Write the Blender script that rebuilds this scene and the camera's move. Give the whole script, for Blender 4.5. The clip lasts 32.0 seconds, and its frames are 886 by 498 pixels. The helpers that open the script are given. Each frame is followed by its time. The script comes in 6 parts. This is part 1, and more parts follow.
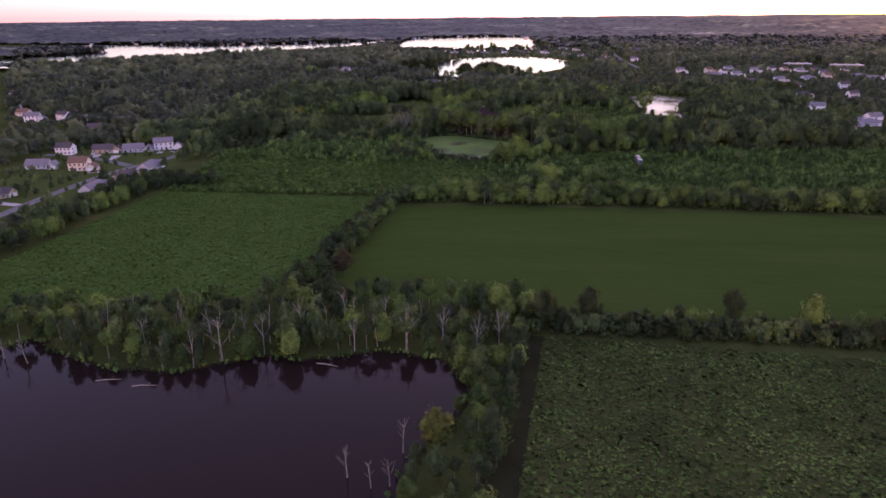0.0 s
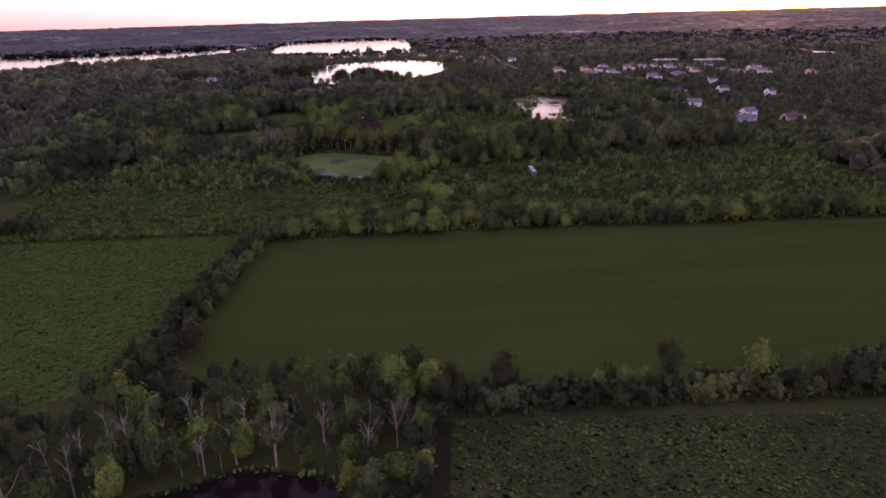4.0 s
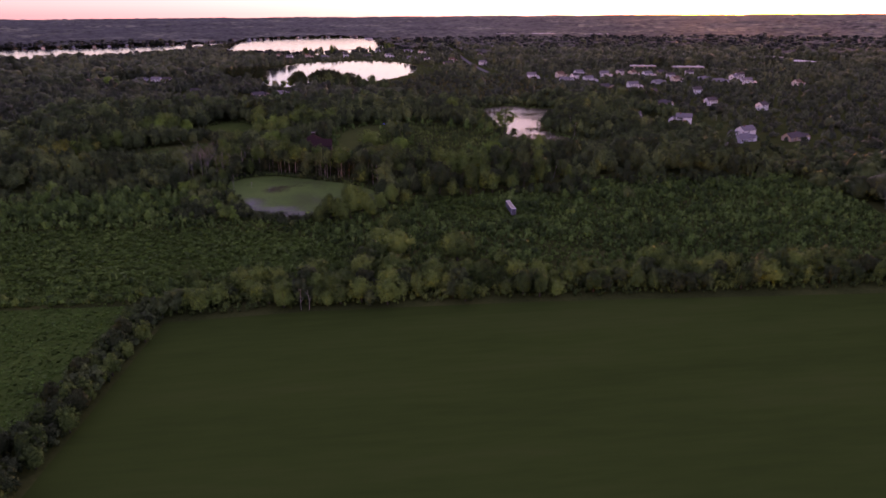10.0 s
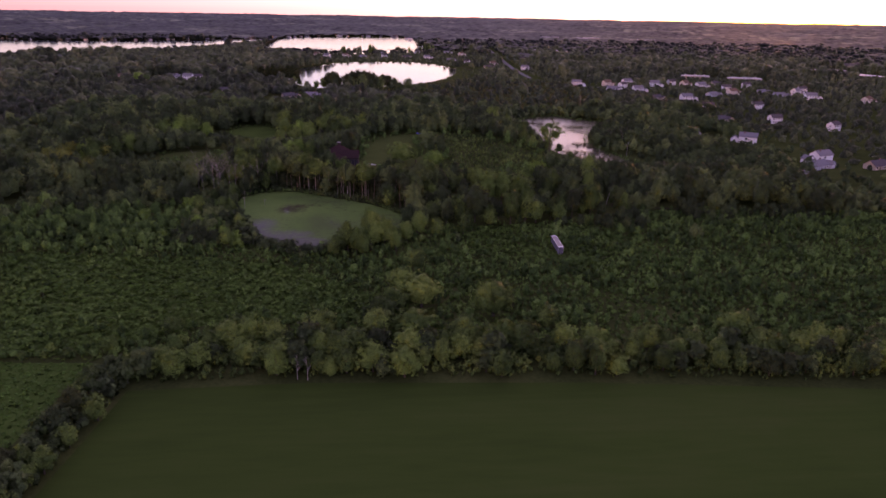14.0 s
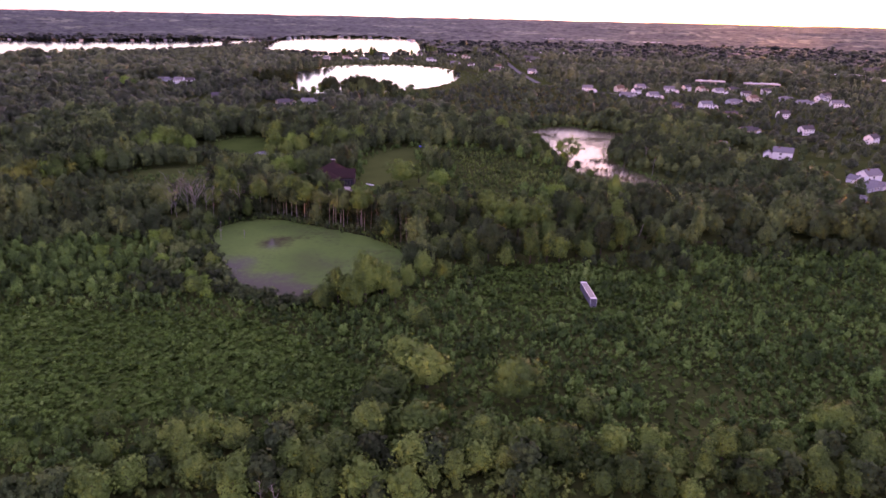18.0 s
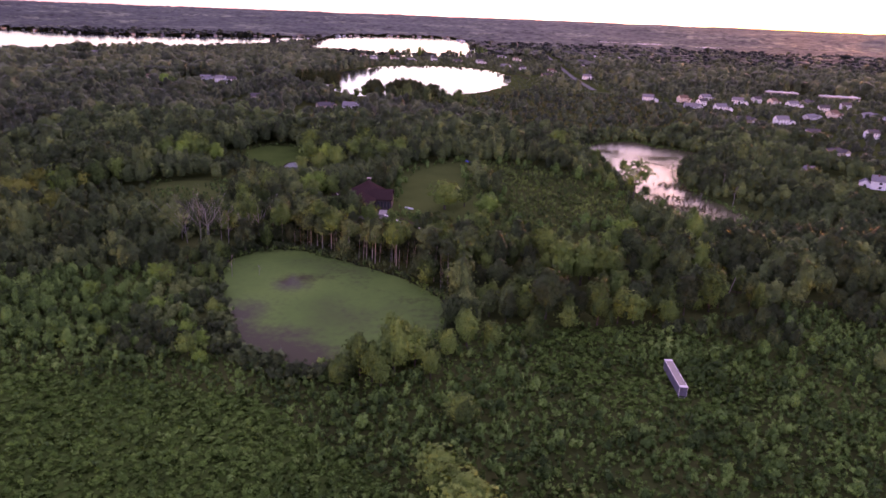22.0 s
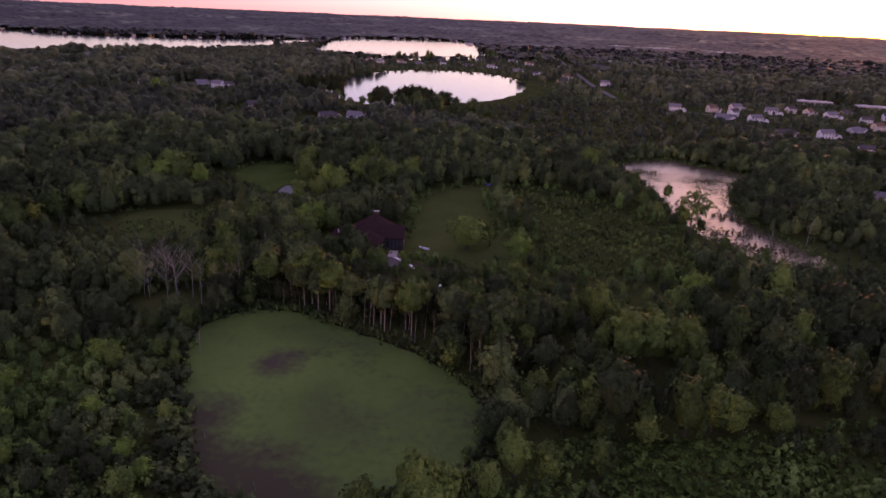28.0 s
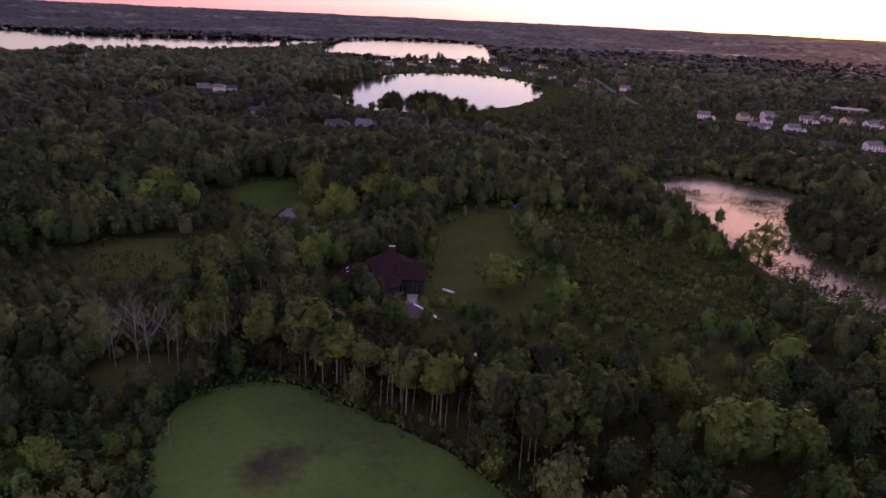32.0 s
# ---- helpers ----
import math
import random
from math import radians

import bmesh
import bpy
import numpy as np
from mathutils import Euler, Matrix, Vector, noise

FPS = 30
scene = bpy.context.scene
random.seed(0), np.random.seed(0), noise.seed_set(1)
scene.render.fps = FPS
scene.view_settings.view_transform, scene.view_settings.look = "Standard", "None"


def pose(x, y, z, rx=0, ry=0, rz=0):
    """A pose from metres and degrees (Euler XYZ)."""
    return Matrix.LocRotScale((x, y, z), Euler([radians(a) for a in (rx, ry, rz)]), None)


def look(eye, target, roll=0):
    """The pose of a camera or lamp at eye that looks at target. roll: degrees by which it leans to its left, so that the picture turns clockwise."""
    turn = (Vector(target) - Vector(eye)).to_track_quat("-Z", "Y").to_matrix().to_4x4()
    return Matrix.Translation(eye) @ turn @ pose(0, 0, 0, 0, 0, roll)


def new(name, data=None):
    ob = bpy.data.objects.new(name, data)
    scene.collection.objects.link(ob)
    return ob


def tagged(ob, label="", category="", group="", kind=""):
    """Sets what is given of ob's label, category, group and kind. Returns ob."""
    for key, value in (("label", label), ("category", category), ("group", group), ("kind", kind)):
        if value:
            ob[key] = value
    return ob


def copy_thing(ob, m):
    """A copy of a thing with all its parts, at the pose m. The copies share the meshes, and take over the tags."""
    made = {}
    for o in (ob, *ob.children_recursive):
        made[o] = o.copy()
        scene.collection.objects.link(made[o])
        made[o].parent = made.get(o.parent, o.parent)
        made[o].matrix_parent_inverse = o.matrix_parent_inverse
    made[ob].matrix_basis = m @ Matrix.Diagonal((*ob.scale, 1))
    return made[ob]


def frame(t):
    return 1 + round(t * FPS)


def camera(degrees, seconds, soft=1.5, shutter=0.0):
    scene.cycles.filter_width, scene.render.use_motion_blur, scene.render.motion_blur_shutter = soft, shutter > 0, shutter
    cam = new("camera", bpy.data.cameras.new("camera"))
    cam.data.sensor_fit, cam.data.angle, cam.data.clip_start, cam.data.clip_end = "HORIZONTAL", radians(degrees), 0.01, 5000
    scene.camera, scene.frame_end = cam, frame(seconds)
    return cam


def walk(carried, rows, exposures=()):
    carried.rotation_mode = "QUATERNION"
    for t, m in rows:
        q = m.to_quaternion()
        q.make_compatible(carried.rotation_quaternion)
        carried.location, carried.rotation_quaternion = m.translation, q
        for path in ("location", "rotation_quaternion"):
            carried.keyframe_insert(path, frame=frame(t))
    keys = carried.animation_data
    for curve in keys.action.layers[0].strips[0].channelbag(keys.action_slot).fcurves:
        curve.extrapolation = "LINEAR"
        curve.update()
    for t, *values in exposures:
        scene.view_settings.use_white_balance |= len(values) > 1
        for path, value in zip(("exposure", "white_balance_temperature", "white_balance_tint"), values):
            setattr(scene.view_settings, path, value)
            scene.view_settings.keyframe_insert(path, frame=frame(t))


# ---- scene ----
cam = camera(67.5, 32.0, soft=1.6)
PATH = [
    (0, (-8.886, -11.585, 97.336), (-9.091, -9.71, 96.669), -0.6),
    (0.5, (-10.004, -5.668, 97.607), (-10.048, -3.783, 96.941), -1.7),
    (1, (-10.768, 0.164, 97.688), (-10.761, 2.05, 97.023), -2.0),
    (1.5, (-10.913, 6.361, 97.772), (-10.882, 8.247, 97.106), -1.9),
    (2, (-10.805, 12.61, 97.885), (-10.762, 14.495, 97.218), -1.8),
    (2.5, (-10.411, 19.067, 97.767), (-10.355, 20.952, 97.1), -1.6),
    (3, (-9.818, 25.37, 97.724), (-9.745, 27.254, 97.058), -1.5),
    (3.5, (-8.964, 30.916, 97.797), (-8.867, 32.799, 97.131), -1.6),
    (5.5, (-5.595, 56.651, 98.295), (-5.438, 58.531, 97.629), -1.4),
    (6, (-4.69, 63.215, 98.431), (-4.522, 65.093, 97.764), -1.2),
    (6.5, (-3.492, 69.717, 98.4), (-3.317, 71.594, 97.733), -1.2),
    (7, (-2.567, 76.207, 98.536), (-2.385, 78.083, 97.868), -1.1),
    (7.5, (-1.553, 82.891, 98.563), (-1.365, 84.766, 97.895), -1.0),
    (8, (-0.661, 89.475, 98.463), (-0.468, 91.351, 97.795), -0.8),
    (8.5, (0.245, 95.82, 98.657), (0.443, 97.694, 97.989), -0.7),
    (9, (1.064, 102.308, 99.218), (1.267, 104.181, 98.547), -0.5),
    (9.5, (1.639, 108.864, 99.654), (1.846, 110.737, 98.982), -0.5),
    (10, (2.218, 115.28, 99.864), (2.43, 117.152, 99.192), -0.4),
    (10.5, (3.44, 121.264, 99.932), (3.594, 123.141, 99.26), 0.1),
    (11, (4.4, 127.47, 99.932), (4.523, 129.35, 99.26), 0.6),
    (11.5, (5.263, 133.676, 100.035), (5.379, 135.556, 99.364), 0.6),
    (12, (5.843, 140.413, 100.239), (5.957, 142.294, 99.568), 0.7),
    (12.5, (6.117, 146.89, 100.434), (6.232, 148.77, 99.762), 0.8),
    (13, (6.426, 153.304, 100.417), (6.539, 155.184, 99.746), 0.8),
    (13.5, (6.582, 159.927, 100.29), (6.696, 161.808, 99.62), 0.9),
    (14, (7.031, 166.183, 100.393), (7.146, 168.064, 99.723), 1.0),
    (14.5, (7.079, 173.119, 100.338), (7.195, 175.0, 99.667), 1.1),
    (16.5, (7.32, 198.983, 100.47), (7.432, 200.865, 99.802), 1.2),
    (17, (7.45, 205.234, 100.518), (7.559, 207.116, 99.851), 1.2),
    (17.5, (6.906, 211.679, 100.824), (7.018, 213.561, 100.157), 1.4),
    (18, (6.999, 218.644, 101.396), (7.11, 220.526, 100.728), 1.2),
    (18.5, (7.037, 225.35, 101.729), (7.147, 227.232, 101.062), 1.2),
    (19, (7.08, 232.172, 101.776), (7.19, 234.054, 101.109), 1.2),
    (19.5, (7.543, 238.875, 102.15), (7.586, 240.759, 101.478), 1.6),
    (20, (7.714, 245.345, 102.336), (7.715, 247.228, 101.662), 2.1),
    (20.5, (7.359, 251.769, 102.722), (7.354, 253.652, 102.047), 2.2),
    (21, (7.091, 258.665, 102.725), (7.083, 260.548, 102.051), 2.2),
    (21.5, (6.813, 265.41, 102.545), (6.802, 267.294, 101.873), 2.2),
    (22, (6.476, 271.772, 102.603), (6.463, 273.655, 101.931), 2.2),
    (22.5, (6.005, 277.949, 102.536), (5.991, 279.833, 101.863), 2.2),
    (23, (5.308, 283.646, 102.396), (5.294, 285.53, 101.725), 2.3),
    (23.5, (4.668, 289.076, 102.308), (4.655, 290.96, 101.637), 2.3),
    (24, (4.354, 294.385, 102.258), (4.338, 296.269, 101.587), 2.4),
    (24.5, (3.695, 299.422, 102.169), (3.678, 301.306, 101.498), 2.4),
    (25, (3.029, 304.406, 102.182), (3.011, 306.29, 101.511), 2.4),
    (25.5, (2.202, 309.55, 102.415), (2.183, 311.434, 101.744), 2.4),
    (27.5, (-1.769, 329.916, 102.346), (-1.794, 331.8, 101.678), 2.5),
    (28, (-2.829, 335.342, 102.094), (-2.855, 337.227, 101.427), 2.5),
    (28.5, (-3.938, 341.373, 101.951), (-3.964, 343.258, 101.283), 2.6),
    (29, (-5.436, 346.988, 101.852), (-5.463, 348.874, 101.184), 2.6),
    (29.5, (-6.903, 352.58, 101.805), (-6.932, 354.465, 101.137), 2.7),
    (30, (-8.213, 358.835, 101.734), (-8.245, 360.721, 101.067), 2.7),
    (30.5, (-9.266, 365.231, 102.09), (-9.301, 367.116, 101.421), 2.8),
    (31, (-10.327, 371.303, 102.174), (-10.365, 373.188, 101.506), 2.8),
    (31.5, (-11.618, 377.689, 101.91), (-11.658, 379.574, 101.243), 2.8),
    (32, (-12.764, 384.546, 101.61), (-12.808, 386.432, 100.945), 2.7),
]
EXPOSURES = [(t, stops + 0.3, 8600 if t == 0 else 9050, 88 if t == 0 else 104) for t, stops in ((0.0, 2.33), (1.0, 2.18), (3.0, 2.06), (9.0, 1.74), (14.5, 1.88), (16.5, 2.8), (19.5, 2.8), (23.0, 2.52), (24.0, 2.25), (25.0, 1.9), (28.0, 1.6), (32.0, 1.48))]
walk(cam, [(t, look(eye, target, roll)) for t, eye, target, roll in PATH], EXPOSURES)

# ==== world ====
world = bpy.data.worlds.new("sky")
scene.world = world
world.use_nodes = True
wn = world.node_tree
sky = wn.nodes.new("ShaderNodeTexSky")
sky.sky_type = "NISHITA"
sky.sun_disc = False
sky.sun_elevation = radians(8.0)
sky.sun_rotation = radians(29.3)
sky.altitude = 300
sky.air_density, sky.dust_density, sky.ozone_density = 0.75, 0.5, 1.0
wn.nodes["Background"].inputs["Strength"].default_value = 0.15


def sky_math(op, a, b=0.0, c=None):
    n = wn.nodes.new("ShaderNodeVectorMath")
    n.operation = op
    for k, v in enumerate((a, b)):
        if isinstance(v, (tuple, list)):
            n.inputs[k].default_value = v
        elif not isinstance(v, (int, float)):
            wn.links.new(v, n.inputs[k])
    if c is not None:
        wn.links.new(c, n.inputs["Scale"])
    return n.outputs["Value"] if op == "DOT_PRODUCT" else n.outputs[0]


# evening haze: the sky dims and turns rose towards the horizon, and glows round the setting sun
way = wn.nodes.new("ShaderNodeTexCoord").outputs["Generated"]
belt = wn.nodes.new("ShaderNodeValToRGB")
tilt = wn.nodes.new("ShaderNodeSeparateXYZ")
wn.links.new(way, tilt.inputs[0])
wn.links.new(tilt.outputs[2], belt.inputs[0])
belt.color_ramp.elements[0].position, belt.color_ramp.elements[0].color = 0.0, (0.225, 0.236, 0.42, 1)
belt.color_ramp.elements[1].position, belt.color_ramp.elements[1].color = 0.5, (1, 1, 1, 1)
rose = belt.color_ramp.elements.new(0.07)
rose.color = (0.265, 0.40, 0.385, 1)
upper = belt.color_ramp.elements.new(0.18)
upper.color = (0.40, 0.62, 0.70, 1)
clear_sky = belt.color_ramp.elements.new(0.3)
clear_sky.color = (0.48, 0.74, 0.82, 1)
SUN_AT = radians(29.3)
SUN_WAY = (math.sin(SUN_AT), math.cos(SUN_AT), math.tan(radians(0.5)))
near_sun = sky_math("DOT_PRODUCT", sky_math("NORMALIZE", way), tuple(Vector(SUN_WAY).normalized()))
total = sky_math("MULTIPLY", sky.outputs["Color"], belt.outputs[0])
for power, colour in ((8, (-0.63, -0.5, -0.47)), (120, (-0.1, -0.35, -0.93)), (40, (4.2, 2.4, 0.7)), (110, (30.0, 14.0, 0.3)), (900, (120.0, 65.0, 3.0))):
    halo = wn.nodes.new("ShaderNodeMath")
    halo.operation, halo.use_clamp = "POWER", True
    wn.links.new(near_sun, halo.inputs[0])
    halo.inputs[1].default_value = power
    glow = sky_math("SCALE", colour, 0.0, halo.outputs[0])
    if power in (8, 120):
        total = sky_math("MULTIPLY", total, sky_math("ADD", glow, (1.0, 1.0, 1.0)))
    else:
        total = sky_math("ADD", total, glow)
wn.links.new(total, wn.nodes["Background"].inputs["Color"])

sun_data = bpy.data.lights.new("sun", "SUN")
sun_data.energy, sun_data.angle, sun_data.color = 0.25, radians(5), (1.0, 0.6, 0.32)
sun = new("sun", sun_data)
sun.matrix_world = look((0, 0, 0), (-math.sin(SUN_AT), -math.cos(SUN_AT), -math.tan(radians(1.9))))


# ==== materials ====
def material(name):
    m = bpy.data.materials.new(name)
    m.use_nodes = True
    t = m.node_tree
    return m, t, t.nodes["Principled BSDF"]


def ramp(t, fac, stops):
    n = t.nodes.new("ShaderNodeValToRGB")
    e = n.color_ramp.elements
    while len(e) < len(stops):
        e.new(0.5)
    for k, (p, c) in enumerate(stops):
        e[k].position, e[k].color = p, (*c, 1)
    t.links.new(fac, n.inputs[0])
    return n.outputs[0]


def math_node(t, op, a, b):
    n = t.nodes.new("ShaderNodeMath")
    n.operation = op
    for k, v in enumerate((a, b)):
        if isinstance(v, (int, float)):
            n.inputs[k].default_value = v
        else:
            t.links.new(v, n.inputs[k])
    return n.outputs[0]


def place(t, stretch=(1, 1, 1)):
    g = t.nodes.new("ShaderNodeNewGeometry")
    if stretch == (1, 1, 1):
        return g.outputs["Position"], g
    m = t.nodes.new("ShaderNodeMapping")
    m.inputs["Scale"].default_value = stretch
    t.links.new(g.outputs["Position"], m.inputs[0])
    return m.outputs[0], g


def grain(t, scale, detail=3.0, stretch=(1, 1, 1), rough=0.55):
    n = t.nodes.new("ShaderNodeTexNoise")
    n.inputs["Scale"].default_value, n.inputs["Detail"].default_value, n.inputs["Roughness"].default_value = scale, detail, rough
    t.links.new(place(t, stretch)[0], n.inputs["Vector"])
    return n.outputs["Fac"]


def bump(t, b, height, strength, distance):
    n = t.nodes.new("ShaderNodeBump")
    n.inputs["Strength"].default_value, n.inputs["Distance"].default_value = strength, distance
    t.links.new(height, n.inputs["Height"])
    t.links.new(n.outputs[0], b.inputs["Normal"])


def through_leaf(t, col):
    """Light that passes a leaf comes out greener than light off its face."""
    n = t.nodes.new("ShaderNodeVectorMath")
    n.operation = "MULTIPLY"
    n.inputs[1].default_value = (0.6, 1.25, 0.4)
    t.links.new(col, n.inputs[0])
    return n.outputs[0]


def foliage(name, stops, clear=0.13, patch=0.02, single=0.11, gloss=0.03, lace=3.2, vary=0.45, group=0.6, lift=0.15):
    """Leaves: hue by stand, by tree and by spray, with light coming through."""
    m, t, b = material(name)
    stand = grain(t, patch, 2)
    cells = t.nodes.new("ShaderNodeTexVoronoi")
    cells.inputs["Scale"].default_value = single
    t.links.new(place(t)[0], cells.inputs["Vector"])
    cells.voronoi_dimensions = "2D"
    hue = t.nodes.new("ShaderNodeSeparateColor")
    t.links.new(cells.outputs["Color"], hue.inputs[0])
    tree = hue.outputs[0]
    g = t.nodes.new("ShaderNodeNewGeometry")
    o = t.nodes.new("ShaderNodeObjectInfo")
    fac = math_node(t, "ADD", math_node(t, "MULTIPLY", stand, group), math_node(t, "MULTIPLY", tree, vary))
    fac = math_node(t, "ADD", fac, math_node(t, "MULTIPLY", g.outputs["Random Per Island"], 0.34))
    fac = math_node(t, "ADD", fac, math_node(t, "MULTIPLY", o.outputs["Random"], 0.25))
    fac = math_node(t, "SUBTRACT", fac, 0.5 * group - 0.11 + 0.5 * vary)
    col = ramp(t, fac, stops)
    t.links.new(col, b.inputs["Base Color"])
    b.inputs["Roughness"].default_value = 0.65
    b.inputs["Specular IOR Level"].default_value = gloss
    tr = t.nodes.new("ShaderNodeBsdfTranslucent")
    t.links.new(through_leaf(t, col), tr.inputs["Color"])
    # leaves of a spray point every way, most of them upwards
    soft = t.nodes.new("ShaderNodeVectorMath")
    soft.operation = "MULTIPLY_ADD"
    soft.inputs[1].default_value, soft.inputs[2].default_value = (0.55, 0.55, 0.55), (0, 0, lift)
    t.links.new(g.outputs["Normal"], soft.inputs[0])
    away = t.nodes.new("ShaderNodeAttribute")
    away.attribute_name = "outward"
    turn = t.nodes.new("ShaderNodeVectorTransform")
    turn.vector_type, turn.convert_from, turn.convert_to = "VECTOR", "OBJECT", "WORLD"
    t.links.new(away.outputs["Vector"], turn.inputs[0])
    both = t.nodes.new("ShaderNodeVectorMath")
    both.operation = "ADD"
    t.links.new(soft.outputs[0], both.inputs[0])
    t.links.new(turn.outputs[0], both.inputs[1])
    even = t.nodes.new("ShaderNodeVectorMath")
    even.operation = "NORMALIZE"
    t.links.new(both.outputs[0], even.inputs[0])
    t.links.new(even.outputs[0], b.inputs["Normal"])
    mix = t.nodes.new("ShaderNodeMixShader")
    mix.inputs[0].default_value = clear
    t.links.new(b.outputs[0], mix.inputs[1])
    t.links.new(tr.outputs[0], mix.inputs[2])
    if not lace:
        t.links.new(mix.outputs[0], t.nodes["Material Output"].inputs["Surface"])
        return m
    # gaps between the leaves of a spray, and leaves lighter and darker than the rest
    fine = grain(t, lace, 2, rough=0.7)
    shade = t.nodes.new("ShaderNodeMix")
    shade.data_type, shade.blend_type = "RGBA", "MULTIPLY"
    shade.inputs[0].default_value = 1.0
    t.links.new(col, shade.inputs[6])
    t.links.new(ramp(t, grain(t, lace * 1.7, 1), [(0.35, (0.75, 0.75, 0.75)), (0.65, (1.25, 1.25, 1.25))]), shade.inputs[7])
    t.links.new(shade.outputs[2], b.inputs["Base Color"])
    t.links.new(through_leaf(t, shade.outputs[2]), tr.inputs["Color"])
    gaps = t.nodes.new("ShaderNodeMixShader")
    t.links.new(ramp(t, fine, [(0.435, (0, 0, 0)), (0.475, (1, 1, 1))]), gaps.inputs[0])
    t.links.new(t.nodes.new("ShaderNodeBsdfTransparent").outputs[0], gaps.inputs[1])
    t.links.new(mix.outputs[0], gaps.inputs[2])
    t.links.new(gaps.outputs[0], t.nodes["Material Output"].inputs["Surface"])
    return m


def surface(name, stops, scale, rough=0.8, metal=0.0, fine=6.0, relief=0.0, stretch=(1, 1, 1), spec=None):
    """A plain worn surface: two scales of noise over a colour ramp."""
    m, t, b = material(name)
    a, c = grain(t, scale, 4, stretch), grain(t, scale * fine, 3, stretch)
    fac = math_node(t, "ADD", math_node(t, "MULTIPLY", a, 0.65), math_node(t, "MULTIPLY", c, 0.35))
    t.links.new(ramp(t, fac, stops), b.inputs["Base Color"])
    b.inputs["Roughness"].default_value, b.inputs["Metallic"].default_value = rough, metal
    b.inputs["Specular IOR Level"].default_value = spec if spec is not None else 0.0 if rough >= 0.88 else 0.3
    if relief:
        bump(t, b, c, 0.6, relief)
    return m


LEAF = foliage("leaves_broad", [(0.15, (0.021, 0.050, 0.017)), (0.45, (0.046, 0.102, 0.028)), (0.68, (0.092, 0.166, 0.040)), (0.95, (0.143, 0.217, 0.060))])
# colour set a little greyer, taking in some haze of distance
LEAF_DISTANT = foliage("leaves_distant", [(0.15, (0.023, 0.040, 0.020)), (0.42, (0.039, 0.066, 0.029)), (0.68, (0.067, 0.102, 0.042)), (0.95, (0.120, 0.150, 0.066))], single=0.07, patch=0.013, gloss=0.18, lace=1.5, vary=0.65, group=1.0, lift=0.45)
LEAF_WOOD = foliage("leaves_woods", [(0.12, (0.023, 0.041, 0.019)), (0.42, (0.033, 0.067, 0.028)), (0.68, (0.060, 0.110, 0.040)), (0.95, (0.119, 0.182, 0.060))], vary=0.6, group=1.1)
# distance haze is mixed into this leaf colour: a greyer, bluer green
LEAF_HAZY = foliage("leaves_far_hazy", [(0.1, (0.008, 0.015, 0.011)), (0.42, (0.020, 0.032, 0.021)), (0.66, (0.040, 0.054, 0.034)), (0.95, (0.105, 0.120, 0.070))], single=0.035, patch=0.004, gloss=0.12, lace=0, vary=0.9, group=2.4, lift=0.35)
LEAF_PALE = foliage("leaves_pale", [(0.15, (0.041, 0.098, 0.027)), (0.5, (0.078, 0.161, 0.039)), (0.85, (0.145, 0.238, 0.057))])
LEAF_BRIGHT = foliage("leaves_bright", [(0.15, (0.059, 0.143, 0.032)), (0.5, (0.096, 0.222, 0.042)), (0.85, (0.160, 0.310, 0.061))])
LEAF_YELLOW = foliage("leaves_yellowing", [(0.15, (0.059, 0.084, 0.022)), (0.5, (0.109, 0.140, 0.030)), (0.85, (0.172, 0.200, 0.045))])
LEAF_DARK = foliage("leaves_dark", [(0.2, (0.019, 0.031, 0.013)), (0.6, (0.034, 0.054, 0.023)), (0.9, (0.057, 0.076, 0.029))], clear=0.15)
LEAF_BROWN = foliage("leaves_brown", [(0.2, (0.045, 0.040, 0.022)), (0.6, (0.074, 0.066, 0.034)), (0.9, (0.105, 0.095, 0.045))])
LEAF_SHRUB = foliage("leaves_shrub", [(0.12, (0.020, 0.058, 0.019)), (0.42, (0.039, 0.115, 0.030)), (0.68, (0.070, 0.182, 0.045)), (0.95, (0.119, 0.237, 0.066))], patch=0.03, single=0.2, vary=0.6)
CROP_A = foliage("leaves_crop", [(0.15, (0.026, 0.097, 0.019)), (0.5, (0.037, 0.134, 0.027)), (0.9, (0.061, 0.181, 0.038))], patch=0.015, single=0.3)
CROP_B = foliage("leaves_weeds", [(0.15, (0.022, 0.062, 0.016)), (0.5, (0.049, 0.121, 0.028)), (0.9, (0.096, 0.188, 0.051))], patch=0.025, single=0.4, group=1.1)
GRASS = foliage("meadow_blades", [(0.15, (0.025, 0.079, 0.017)), (0.5, (0.045, 0.130, 0.026)), (0.9, (0.078, 0.169, 0.043))], patch=0.03, single=0.4)
REED = foliage("reeds", [(0.2, (0.081, 0.066, 0.028)), (0.6, (0.101, 0.102, 0.036)), (0.9, (0.175, 0.144, 0.063))], patch=0.03, single=0.3)
BARK = surface("bark", [(0.3, (0.035, 0.028, 0.022)), (0.7, (0.1, 0.085, 0.07))], 1.2, 0.9, relief=0.03)
BARK_PALE = surface("bark_pale", [(0.3, (0.10, 0.095, 0.085)), (0.7, (0.25, 0.245, 0.22))], 0.9, 0.85, relief=0.03)

